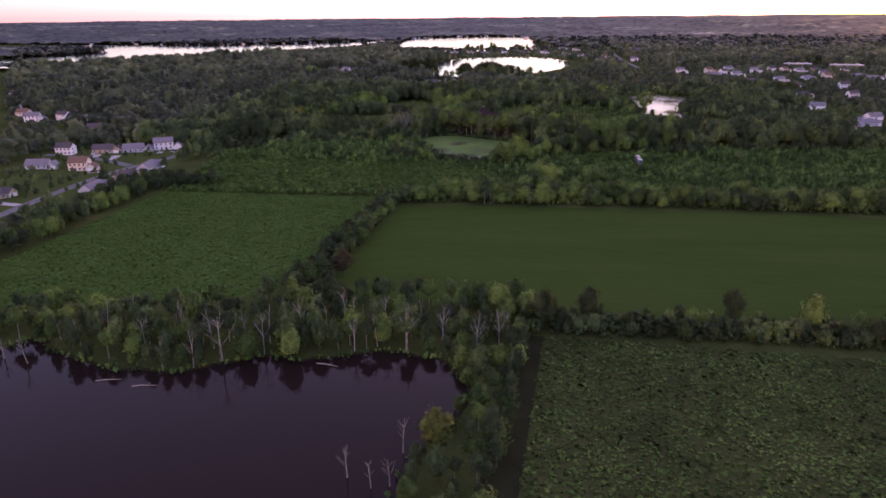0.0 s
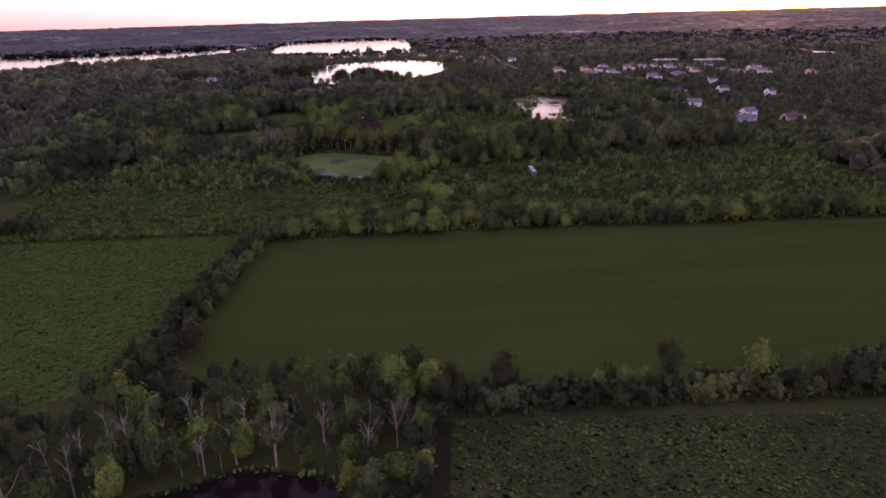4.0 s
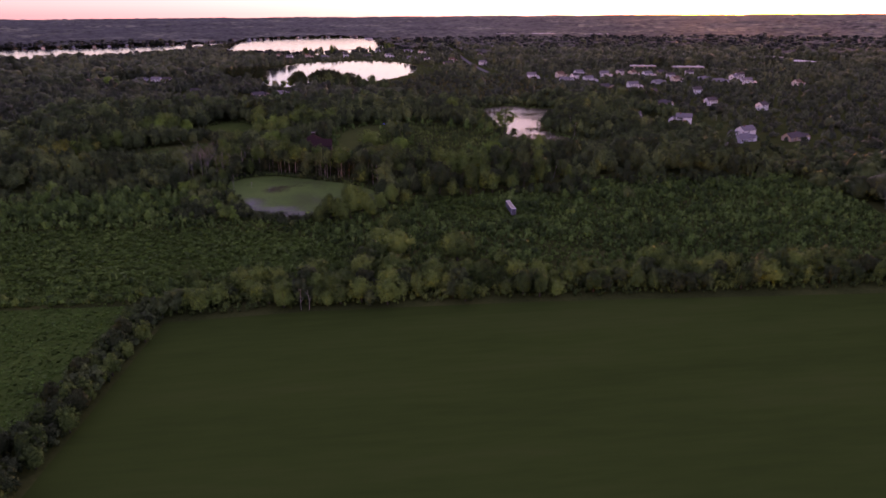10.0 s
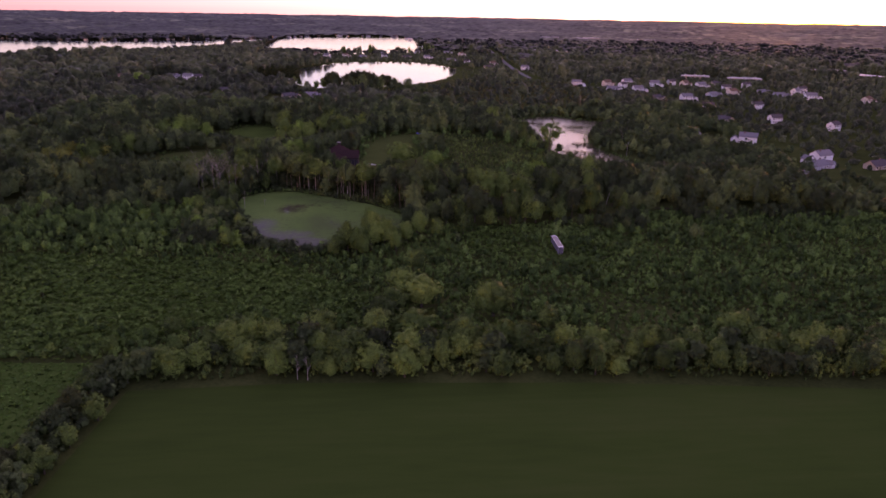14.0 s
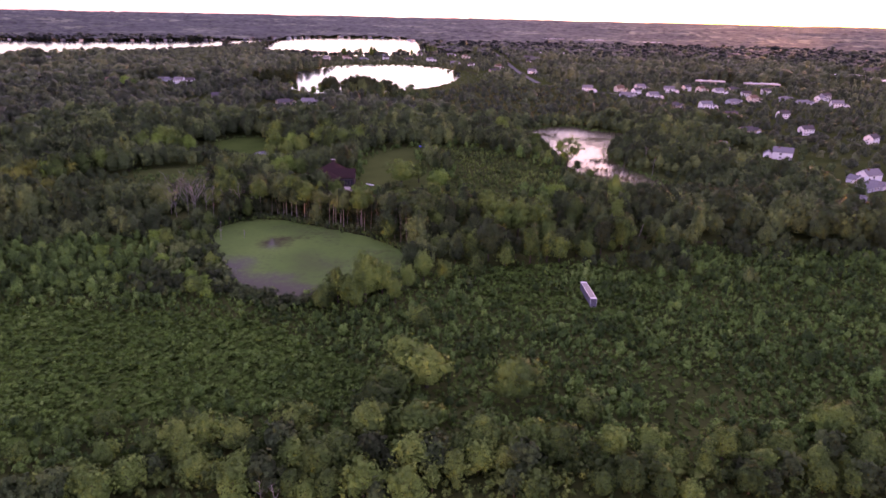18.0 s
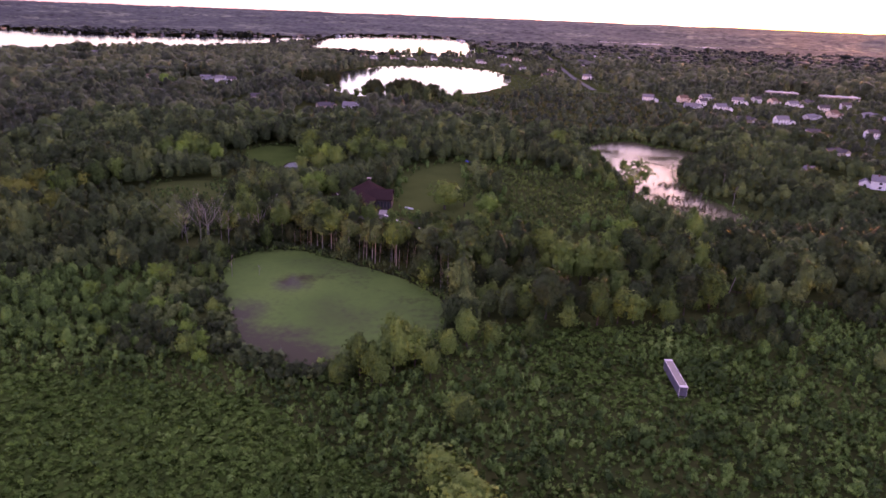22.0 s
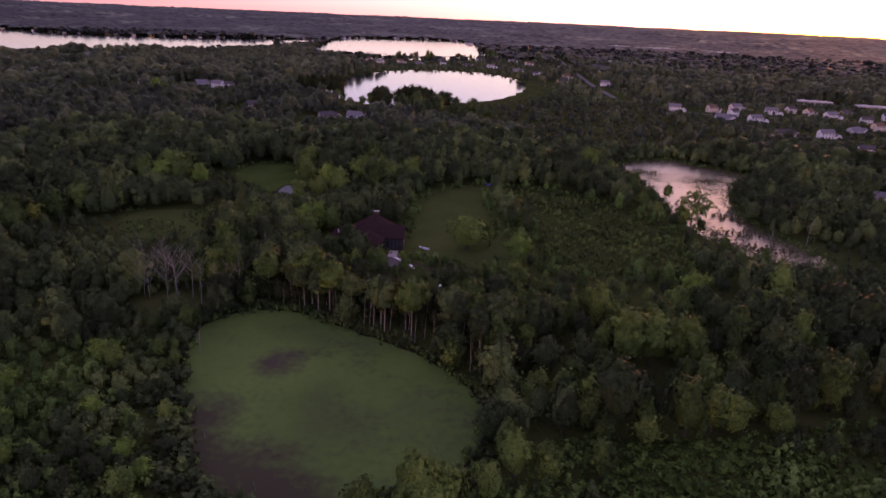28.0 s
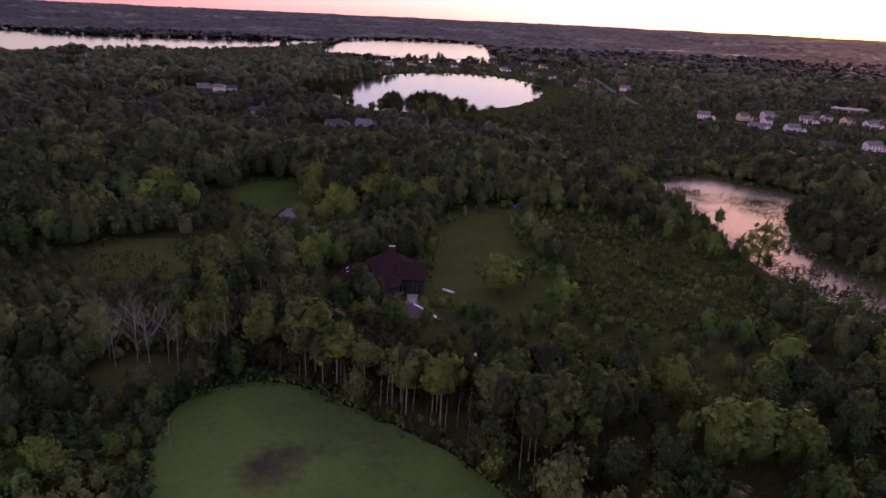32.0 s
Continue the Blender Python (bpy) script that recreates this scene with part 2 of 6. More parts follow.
GROUND = surface("ground_grass", [(0.3, (0.018, 0.03, 0.011)), (0.5, (0.034, 0.055, 0.017)), (0.7, (0.06, 0.075, 0.026))], 0.035, 0.9, fine=22)
HAY = surface("mown_hay", [(0.3, (0.019, 0.044, 0.011)), (0.5, (0.024, 0.056, 0.013)), (0.72, (0.035, 0.062, 0.017))], 0.02, 0.95, fine=9, stretch=(0.35, 2.2, 1))
CROP_SOIL = surface("crop_floor", [(0.3, (0.022, 0.062, 0.014)), (0.7, (0.04, 0.1, 0.023))], 0.05, 0.9, fine=14)
WEED_SOIL = surface("weed_floor", [(0.3, (0.024, 0.034, 0.013)), (0.7, (0.048, 0.062, 0.022))], 0.06, 0.9, fine=14)
LAWN = surface("lawn_grass", [(0.3, (0.032, 0.06, 0.018)), (0.7, (0.055, 0.085, 0.026))], 0.05, 0.9, fine=20)
MEADOW = surface("meadow_grass", [(0.3, (0.022, 0.054, 0.014)), (0.55, (0.034, 0.078, 0.019)), (0.75, (0.050, 0.090, 0.025))], 0.05, 0.9, fine=12)
MUD = surface("wet_bank", [(0.3, (0.014, 0.014, 0.008)), (0.7, (0.032, 0.032, 0.016))], 0.3, 0.92)
ROAD_PALE = surface("worn_road", [(0.3, (0.09, 0.093, 0.092)), (0.7, (0.16, 0.165, 0.16))], 0.15, 0.9, fine=12)
ASPHALT = surface("asphalt", [(0.3, (0.045, 0.046, 0.045)), (0.7, (0.085, 0.086, 0.083))], 0.15, 0.85, fine=12)
CONCRETE = surface("concrete", [(0.3, (0.24, 0.23, 0.215)), (0.7, (0.36, 0.345, 0.32))], 0.4, 0.8)
# dark olive colour for the strip beside the weedy field
TRACK_DARK = surface("dark_track", [(0.3, (0.012, 0.016, 0.009)), (0.7, (0.026, 0.03, 0.014))], 0.1, 0.95, fine=12)
DIRT = surface("dirt_track", [(0.3, (0.03, 0.034, 0.018)), (0.7, (0.06, 0.056, 0.034))], 0.2, 0.95, fine=9)


def water(name, deep, rough, wave, waves=0.35, gloss=0.5):
    m, t, b = material(name)
    b.inputs["Base Color"].default_value = (*deep, 1)
    b.inputs["Roughness"].default_value = rough
    b.inputs["IOR"].default_value = 1.33
    b.inputs["Specular IOR Level"].default_value = gloss
    bump(t, b, grain(t, waves, 3, (1, 2.2, 1)), 0.5, wave)
    return m


WATER = water("lake_water", (0.006, 0.007, 0.009), 0.1, 0.02, 0.35, 0.3)
POND_BRIGHT = water("pool_water", (0.02, 0.02, 0.017), 0.25, 0.01, 0.6, 0.06)
POND = water("pond_water", (0.013, 0.008, 0.007), 0.06, 0.004, 0.6, 0.09)


def weedy(name, stops, cut, patch, rough_wet=0.06, holes=(), fleck=0.15, blur=0.03, gloss=0.5):
    """Water partly covered with floating weed."""
    m, t, b = material(name)
    a, c = grain(t, patch, 4, rough=0.62), grain(t, patch * 14, 3)
    cover = math_node(t, "ADD", math_node(t, "MULTIPLY", a, 1 - fleck), math_node(t, "MULTIPLY", c, fleck))
    for cx, cy, rx, ry, deep in holes:
        m2 = t.nodes.new("ShaderNodeVectorMath")
        m2.operation = "MULTIPLY_ADD"
        m2.inputs[1].default_value, m2.inputs[2].default_value = (1 / rx, 1 / ry, 0), (-cx / rx, -cy / ry, 0)
        t.links.new(place(t)[0], m2.inputs[0])
        far = t.nodes.new("ShaderNodeVectorMath")
        far.operation = "LENGTH"
        t.links.new(m2.outputs[0], far.inputs[0])
        bare = math_node(t, "MAXIMUM", math_node(t, "SUBTRACT", 1.0, far.outputs["Value"]), 0.0)
        cover = math_node(t, "SUBTRACT", cover, math_node(t, "MULTIPLY", bare, deep))
    mask = ramp(t, cover, [(cut - blur, (0, 0, 0)), (cut + blur, (1, 1, 1))])
    col = ramp(t, math_node(t, "ADD", math_node(t, "MULTIPLY", grain(t, patch * 0.8, 3), 0.8), math_node(t, "MULTIPLY", c, 0.2)), stops)
    weed = t.nodes.new("ShaderNodeBsdfPrincipled")
    weed.inputs["Roughness"].default_value = 0.85
    weed.inputs["Specular IOR Level"].default_value = 0.03
    t.links.new(col, weed.inputs["Base Color"])
    b.inputs["Base Color"].default_value = (0.046, 0.046, 0.026, 1)
    b.inputs["Roughness"].default_value, b.inputs["IOR"].default_value = rough_wet, 1.33
    b.inputs["Specular IOR Level"].default_value = gloss
    mix = t.nodes.new("ShaderNodeMixShader")
    t.links.new(mask, mix.inputs[0])
    t.links.new(b.outputs[0], mix.inputs[1])
    t.links.new(weed.outputs[0], mix.inputs[2])
    t.links.new(mix.outputs[0], t.nodes["Material Output"].inputs["Surface"])
    return m


DUCKWEED = weedy("duckweed_pond", [(0.36, (0.046, 0.092, 0.030)), (0.5, (0.050, 0.128, 0.033)), (0.62, (0.064, 0.150, 0.038))], 0.34, 0.03, 0.12, [(-55, 462, 26, 18, 0.42), (-36, 452, 20, 14, 0.45), (-68, 480, 14, 20, 0.3), (-56, 513, 12, 11, 0.36), (-48, 520, 14, 6, 0.2), (-5, 500, 14, 5, 0.12)], 0.36, 0.12, 0.025)
LILY = weedy("lily_marsh", [(0.3, (0.022, 0.034, 0.013)), (0.7, (0.05, 0.066, 0.026))], 0.5, 0.05, 0.24, [(142, 735, 24, 60, 0.2), (162, 830, 40, 26, 0.16), (152, 668, 18, 34, 0.14)], 0.7, 0.025, 0.3)

WHITE = surface("white_siding", [(0.3, (0.62, 0.62, 0.62)), (0.7, (0.78, 0.78, 0.77))], 0.5, 0.6)
BRICK_DARK = surface("dark_brick", [(0.3, (0.030, 0.019, 0.018)), (0.7, (0.055, 0.034, 0.031))], 2.0, 0.85, relief=0.01)
CREAM = surface("cream_siding", [(0.3, (0.55, 0.47, 0.38)), (0.7, (0.68, 0.6, 0.5))], 0.5, 0.65)
GREY = surface("grey_siding", [(0.3, (0.34, 0.36, 0.4)), (0.7, (0.46, 0.48, 0.52))], 0.5, 0.65)
TAN = surface("tan_siding", [(0.3, (0.36, 0.28, 0.2)), (0.7, (0.46, 0.37, 0.27))], 0.5, 0.7)
BRICK = surface("brown_brick", [(0.3, (0.13, 0.06, 0.045)), (0.7, (0.22, 0.11, 0.08))], 2.0, 0.85, relief=0.01)
ROOF_GREY = surface("grey_shingle", [(0.3, (0.12, 0.12, 0.135)), (0.7, (0.2, 0.2, 0.215))], 1.5, 0.9, relief=0.01)
ROOF_BROWN = surface("brown_shingle", [(0.3, (0.12, 0.075, 0.055)), (0.7, (0.2, 0.135, 0.1))], 1.5, 0.9, relief=0.01)
ROOF_DARK = surface("dark_shingle", [(0.3, (0.06, 0.055, 0.06)), (0.7, (0.11, 0.1, 0.105))], 1.5, 0.9, relief=0.01)
ROOF_RED = surface("red_brown_shingle", [(0.3, (0.028, 0.016, 0.016)), (0.7, (0.052, 0.028, 0.027))], 1.2, 0.9, relief=0.02)
ROOF_WHITE = surface("white_membrane", [(0.3, (0.4, 0.4, 0.4)), (0.7, (0.55, 0.55, 0.55))], 0.1, 0.6)
TRIM = surface("white_trim", [(0.3, (0.7, 0.7, 0.7)), (0.7, (0.82, 0.82, 0.81))], 1.0, 0.5)
DOOR = surface("door_paint", [(0.3, (0.1, 0.05, 0.04)), (0.7, (0.16, 0.08, 0.06))], 2.0, 0.5)
GLASS, _t, _b = material("window_glass")
_b.inputs["Base Color"].default_value = (0.02, 0.025, 0.03, 1)
_b.inputs["Roughness"].default_value = 0.05
STEEL = surface("galvanised_steel", [(0.3, (0.4, 0.41, 0.43)), (0.7, (0.6, 0.61, 0.63))], 0.8, 0.45, 0.8)
ALU_ROOF = surface("trailer_roof", [(0.3, (0.115, 0.115, 0.105)), (0.7, (0.2, 0.2, 0.185))], 0.35, 0.55, 0.2)
TRAILER_SIDE = surface("trailer_side", [(0.3, (0.06, 0.062, 0.085)), (0.7, (0.11, 0.112, 0.15))], 0.4, 0.5)
TRAILER_WHITE = surface("trailer_white", [(0.3, (0.34, 0.36, 0.37)), (0.7, (0.46, 0.48, 0.49))], 0.6, 0.45)
RUBBER = surface("tyre_rubber", [(0.3, (0.015, 0.015, 0.015)), (0.7, (0.035, 0.035, 0.035))], 3, 0.85)
BLUE = surface("blue_tarp", [(0.3, (0.03, 0.06, 0.45)), (0.7, (0.06, 0.12, 0.62))], 0.6, 0.45)
CANVAS = surface("pale_canvas", [(0.3, (0.5, 0.56, 0.6)), (0.7, (0.68, 0.73, 0.76))], 0.8, 0.5)
CAR_RED = surface("car_red", [(0.3, (0.25, 0.02, 0.02)), (0.7, (0.3, 0.03, 0.03))], 1, 0.25)
CAR_WHITE = surface("car_white", [(0.3, (0.7, 0.7, 0.7)), (0.7, (0.8, 0.8, 0.8))], 1, 0.25)
CAR_DARK = surface("car_dark", [(0.3, (0.03, 0.035, 0.045)), (0.7, (0.05, 0.055, 0.065))], 1, 0.25)


# ==== building helpers ====
rng = np.random.default_rng(11)


def part(name, bm, mat, parent, label=""):
    me = bpy.data.meshes.new(name)
    bm.to_mesh(me)
    bm.free()
    me.materials.append(mat)
    ob = new(name, me)
    ob.parent = parent
    if label:
        ob["label"] = label
    return ob


def box(bm, x0, y0, z0, x1, y1, z1):
    v = [bm.verts.new((x, y, z)) for z in (z0, z1) for x, y in ((x0, y0), (x1, y0), (x1, y1), (x0, y1))]
    for f in ((3, 2, 1, 0), (4, 5, 6, 7), (0, 1, 5, 4), (1, 2, 6, 5), (2, 3, 7, 6), (3, 0, 4, 7)):
        bm.faces.new([v[k] for k in f])
    return bm


def boxed(*a):
    return box(bmesh.new(), *a)


def loft(bm, rings, closed=True):
    """Skin over rings of equal count; the ends are capped."""
    vs = [[bm.verts.new(p) for p in r] for r in rings]
    n = len(vs[0])
    for a, b in zip(vs, vs[1:]):
        for k in range(n):
            bm.faces.new((a[k], a[(k + 1) % n], b[(k + 1) % n], b[k]))
    if closed:
        bm.faces.new(vs[0][::-1])
        bm.faces.new(vs[-1])
    return bm


def tube(bm, points, radii, sides=6):
    rings = []
    for k, p in enumerate(points):
        p = Vector(p)
        d = (Vector(points[min(k + 1, len(points) - 1)]) - Vector(points[max(k - 1, 0)])).normalized()
        side = d.cross(Vector((0.31, 0.95, 0.02))).normalized()
        up = d.cross(side)
        rings.append([p + radii[k] * (math.cos(a) * side + math.sin(a) * up) for a in (2 * math.pi * s / sides for s in range(sides))])
    return loft(bm, rings)


def mesh_np(name, verts, quads, mat, tris=None, outward=None):
    """A mesh straight from arrays of corners, four-sided and three-sided faces. outward: which way the crown faces at each corner."""
    me = bpy.data.meshes.new(name)
    quads = np.asarray(quads, np.int32).reshape(-1, 4)
    tris = np.zeros((0, 3), np.int32) if tris is None else np.asarray(tris, np.int32).reshape(-1, 3)
    verts = np.asarray(verts, np.float32)
    loops = np.concatenate([quads.ravel(), tris.ravel()])
    starts = np.concatenate([np.arange(len(quads)) * 4, len(quads) * 4 + np.arange(len(tris)) * 3]).astype(np.int32)
    me.vertices.add(len(verts))
    me.vertices.foreach_set("co", verts.ravel())
    me.loops.add(len(loops))
    me.loops.foreach_set("vertex_index", loops)
    me.polygons.add(len(starts))
    me.polygons.foreach_set("loop_start", starts)
    me.update(calc_edges=True)
    me.materials.append(mat)
    if outward is not None:
        me.attributes.new("outward", "FLOAT_VECTOR", "POINT").data.foreach_set("vector", np.asarray(outward, np.float32).ravel())
    return me


def inside(poly, x, y):
    px, py = np.array(poly, float).T
    qx, qy = np.roll(px, -1), np.roll(py, -1)
    hit = np.zeros(np.shape(x), bool)
    for a, b, c, d in zip(px, py, qx, qy):
        hit ^= ((b > y) != (d > y)) & (x < (c - a) * (y - b) / (d - b + 1e-12) + a)
    return hit


def rounded(poly, times=3):
    p = np.array(poly, float)
    for _ in range(times):
        q = np.roll(p, -1, 0)
        p = np.stack([0.75 * p + 0.25 * q, 0.25 * p + 0.75 * q], 1).reshape(-1, 2)
    return p


def wobble(poly, size, seed):
    p = rounded(poly)
    return [(x + size * (noise.noise((x * 0.12, y * 0.12, seed)) + 0.5 * noise.noise((x * 0.4, y * 0.4, seed))),
             y + size * (noise.noise((x * 0.12, y * 0.12, seed + 9.5)) + 0.5 * noise.noise((x * 0.4, y * 0.4, seed + 9.5)))) for x, y in p]


def sheet(name, poly, z, mat, label, kind="structure", category=""):
    bm = bmesh.new()
    bmesh.ops.triangulate(bm, faces=[bm.faces.new([bm.verts.new((x, y, z)) for x, y in poly])])
    bmesh.ops.recalc_face_normals(bm, faces=bm.faces)
    for f in bm.faces:
        if f.normal.z < 0:
            f.normal_flip()
    return tagged(part(name, bm, mat, None), label, category or name.replace("_", " ")[:24], "", kind)


def rise(x, y):
    """The land lies flat and climbs to a low wooded ridge at the horizon."""
    s = np.clip((np.hypot(x, np.asarray(y) - 200.0) - 2900) / 1800, 0, 1)
    return 63.0 * s * s * (3 - 2 * s)


# ==== plan ====
POND_A = wobble([(-230, 150), (-190, 156), (-165, 156), (-161, 165), (-147, 158), (-130, 149), (-108, 148), (-92, 155), (-82, 161), (-66, 158), (-55, 166),
                 (-40, 167), (-27, 162), (-20, 150), (-21, 137), (-29, 119), (-34, 100), (-40, 70), (-70, 30), (-150, 20), (-240, 60)], 2.0, 1)
POND_B = wobble([(-67, 472), (-78, 498), (-88, 530), (-79, 546), (-66, 551), (-49, 545), (-29, 533), (-3, 516), (10, 493), (5, 470), (-5, 456), (-33, 443), (-46, 447), (-58, 458)], 1.5, 2)
POND_C = wobble([(-150, 748), (-142, 778), (-121, 790), (-100, 762), (-88, 705), (-104, 700)], 2.0, 3)
MARSH = wobble([(112, 822), (135, 852), (172, 868), (180, 838), (205, 832), (214, 812), (190, 782), (174, 762), (162, 715), (162, 680), (172, 650), (178, 622), (156, 620), (138, 634), (126, 655), (122, 690), (122, 730), (124, 776)], 3.0, 4)
POOL_C = wobble([(-106, 706), (-92, 704), (-90, 722), (-98, 734), (-107, 722)], 2.0, 33)
LAKE_NEAR = wobble([(-215, 1265), (-198, 1400), (-150, 1560), (-83, 1645), (30, 1655), (98, 1545), (110, 1430), (66, 1240), (-2, 1155), (-64, 1110), (-130, 1125)], 8, 5)
LAKE_FAR = wobble([(-430, 2420), (-480, 2900), (-380, 3080), (-139, 3200), (40, 3100), (60, 2500), (97, 2090), (30, 1980), (-160, 1890), (-290, 1940), (-400, 2080)], 14, 6)
LAKE_WEST = wobble([(-2600, 2500), (-1500, 2530), (-1157, 2400), (-904, 2470), (-667, 2640), (-490, 2800), (-475, 2600), (-450, 2420), (-480, 2100), (-550, 1960), (-655, 1800), (-770, 1640),
                    (-870, 1460), (-1000, 1290), (-1400, 1400), (-1300, 1700), (-1230, 2050), (-1600, 2150), (-2600, 2200)], 14, 7)
FIELD_A = [(-214, 352), (-86, 347), (-93, 222), (-100, 205), (-190, 187), (-226, 215)]
FIELD_B = [(-70, 331), (-22, 334), (60, 332), (200, 322), (420, 315), (420, 165), (109, 188), (60, 191), (0, 196), (-30, 205), (-72, 209), (-78, 228)]
FIELD_C = [(2, 181), (102, 174), (420, 152), (420, 20), (-12, 20), (-6, 105)]
TRACK = [(-12, 20), (-6, 105), (2, 181), (-4, 181), (-12, 105), (-18, 20)]
LAWN_A = [(-28, 708), (-10, 740), (21, 755), (22, 690), (24, 664), (34, 640), (34, 612), (19, 598), (-3, 596), (-20, 604), (-31, 640)]
MEADOW_A = [(-175, 660), (-118, 672), (-98, 645), (-100, 622), (-155, 618)]
MEADOW_B = [(-215, 352), (-95, 352), (-60, 372), (-8, 376), (-4, 396), (-45, 430), (-92, 437), (-150, 445), (-215, 440)]
SCRUB = [(-215, 352), (260, 340), (270, 500), (160, 510), (115, 496), (75, 485), (26, 480), (4, 466), (-14, 452), (-44, 442), (-62, 452), (-84, 480), (-92, 520),
         (-110, 530), (-165, 495), (-225, 470)]
ROWS_FIELD = [(22, 752), (24, 690), (36, 640), (34, 606), (60, 590), (104, 600), (112, 660), (104, 700), (66, 742)]
FEN = [(-150, 1050), (-30, 1012), (40, 960), (60, 900), (110, 850), (200, 850), (262, 900), (300, 1180), (260, 1420), (170, 1500), (125, 1440), (80, 1235), (0, 1135), (-140, 1105)]
ISTHMUS = [(-260, 1640), (-150, 1600), (120, 1560), (240, 1700), (200, 2060), (90, 2080), (30, 1970), (-160, 1880), (-230, 1850)]
PENINSULA = [(-560, 1940), (-470, 2110), (-450, 2400), (-420, 2380), (-395, 2080), (-290, 1935), (-160, 1885), (-230, 1850), (-240, 1640), (-420, 1500), (-640, 1760)]
TOWN_EAST = [(262, 560), (420, 520), (700, 560), (900, 1300), (300, 1320), (275, 1050), (300, 960), (250, 760)]
TOWN_WEST = [(-246, 290), (-700, 290), (-900, 900), (-560, 900), (-400, 640), (-330, 500), (-262, 482)]
TOWN_CORE = [(-243, 290), (-292, 290), (-345, 400), (-368, 452), (-350, 476), (-262, 492), (-243, 440)]
LOW_WOODS = [(-240, 440), (-60, 440), (-66, 475), (-80, 530), (-96, 552), (-150, 548), (-240, 515)]
BANK_ZONE = [(-84, 552), (-64, 557), (-40, 552), (-2, 530), (14, 505), (26, 512), (14, 540), (-28, 572), (-84, 578)]
CLEARING = [(74, 484), (112, 470), (98, 432), (60, 428), (34, 446), (42, 480)]

RADII = np.concatenate([np.linspace(0, 1400, 40), np.linspace(1450, 5600, 70)])
ANGLES = np.linspace(0, 2 * math.pi, 145)[:-1]
gr, ga = np.meshgrid(RADII, ANGLES, indexing="ij")
gx, gy = gr * np.sin(ga), 200 + gr * np.cos(ga)
na = len(ANGLES)
ii, jj = np.meshgrid(np.arange(len(RADII) - 1), np.arange(na), indexing="ij")
quads = np.stack([ii * na + jj, (ii + 1) * na + jj, (ii + 1) * na + (jj + 1) % na, ii * na + (jj + 1) % na], -1).reshape(-1, 4)[:, ::-1]
tagged(new("ground", mesh_np("ground", np.stack([gx, gy, rise(gx, gy)], -1).reshape(-1, 3), quads, GROUND)),
       "rough green grassland and woodland floor reaching the horizon", "ground", "", "structure")

sheet("field_crop", FIELD_A, 0.05, CROP_SOIL, "bright green leafy crop field between hedgerows", category="field")
sheet("field_hay", FIELD_B, 0.05, HAY, "smooth mown hay field with faint mowing lines", category="field")
sheet("field_weeds", FIELD_C, 0.05, WEED_SOIL, "weedy bean field with mottled olive leaves", category="field")
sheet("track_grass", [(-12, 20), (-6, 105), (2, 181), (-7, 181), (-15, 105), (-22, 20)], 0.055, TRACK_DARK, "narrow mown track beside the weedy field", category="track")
sheet("lawn", LAWN_A, 0.05, LAWN, "mown lawn beside the red-roofed house", category="lawn")
sheet("lawn_west", TOWN_CORE, 0.05, LAWN, "mown front gardens along the west road", category="lawn")
sheet("meadow_west", MEADOW_A, 0.05, LAWN, "small grassy clearing in the woods", category="meadow")
sheet("meadow_clearing", POND_C, 0.045, MEADOW, "grassy clearing behind the house", category="meadow")
sheet("meadow_south", MEADOW_B, 0.045, MEADOW, "open wet meadow of rough grass", category="meadow")
for name, poly, mat, label in (("water_pond_dark", POND_A, POND, "dark still pond with drowned trees along its bank"),
                               ("water_pond_duckweed", POND_B, DUCKWEED, "woodland pond covered with green duckweed"),
                               ("water_pond_small", POOL_C, POND_BRIGHT, "small shining pool in the clearing"),
                               ("water_marsh", MARSH, LILY, "shining marsh water with lily pads"),
                               ("water_lake_near", LAKE_NEAR, WATER, "oval lake shining under the evening sky"),
                               ("water_lake_far", LAKE_FAR, WATER, "far lake with wooded shores"),
                               ("water_lake_west", LAKE_WEST, WATER, "long lake with houses on its far shore")):
    bank = np.array(poly)
    step = np.roll(bank, -1, 0) - np.roll(bank, 1, 0)
    out = np.stack([step[:, 1], -step[:, 0]], -1) / np.linalg.norm(step, axis=1, keepdims=True)
    area = np.sum(bank[:, 0] * np.roll(bank[:, 1], -1) - np.roll(bank[:, 0], -1) * bank[:, 1])
    if name.startswith("water_pond"):
        sheet(name.replace("water", "bank"), bank + out * (1.4 if area > 0 else -1.4), 0.06, MUD, "muddy dark bank round the pond", category="bank")
    sheet(name, poly, 0.075, mat, label, category="water")



# ==== trees ====
OCT_V = np.array([(1, 0, 0), (0, 1, 0), (-1, 0, 0), (0, -1, 0), (0, 0, 1), (0, 0, -1)], float)
DOME_V = np.array([(r * math.cos(a + o), r * math.sin(a + o), z) for r, z, o in ((0.92, -0.7, 0.0), (1.0, 0.15, 0.5), (0.62, 0.74, 0.2)) for a in (k * math.pi / 3 for k in range(6))] + [(0, 0, 0.96)])
DOME_F = np.array([f for r in (0, 6) for k in range(6) for f in ((r + k, r + (k + 1) % 6, r + 6 + k), (r + (k + 1) % 6, r + 6 + (k + 1) % 6, r + 6 + k))] + [(12 + k, 12 + (k + 1) % 6, 18) for k in range(6)])
OCT_F = np.array([(0, 1, 4), (1, 2, 4), (2, 3, 4), (3, 0, 4), (1, 0, 5), (2, 1, 5), (3, 2, 5), (0, 3, 5)])


def turned(n, spread, up=0.25):
    """n unit directions round the upper part of a ball."""
    d = rng.normal(size=(n, 3)) * (1, 1, spread)
    d[:, 2] += up
    return d / np.linalg.norm(d, axis=1, keepdims=True)


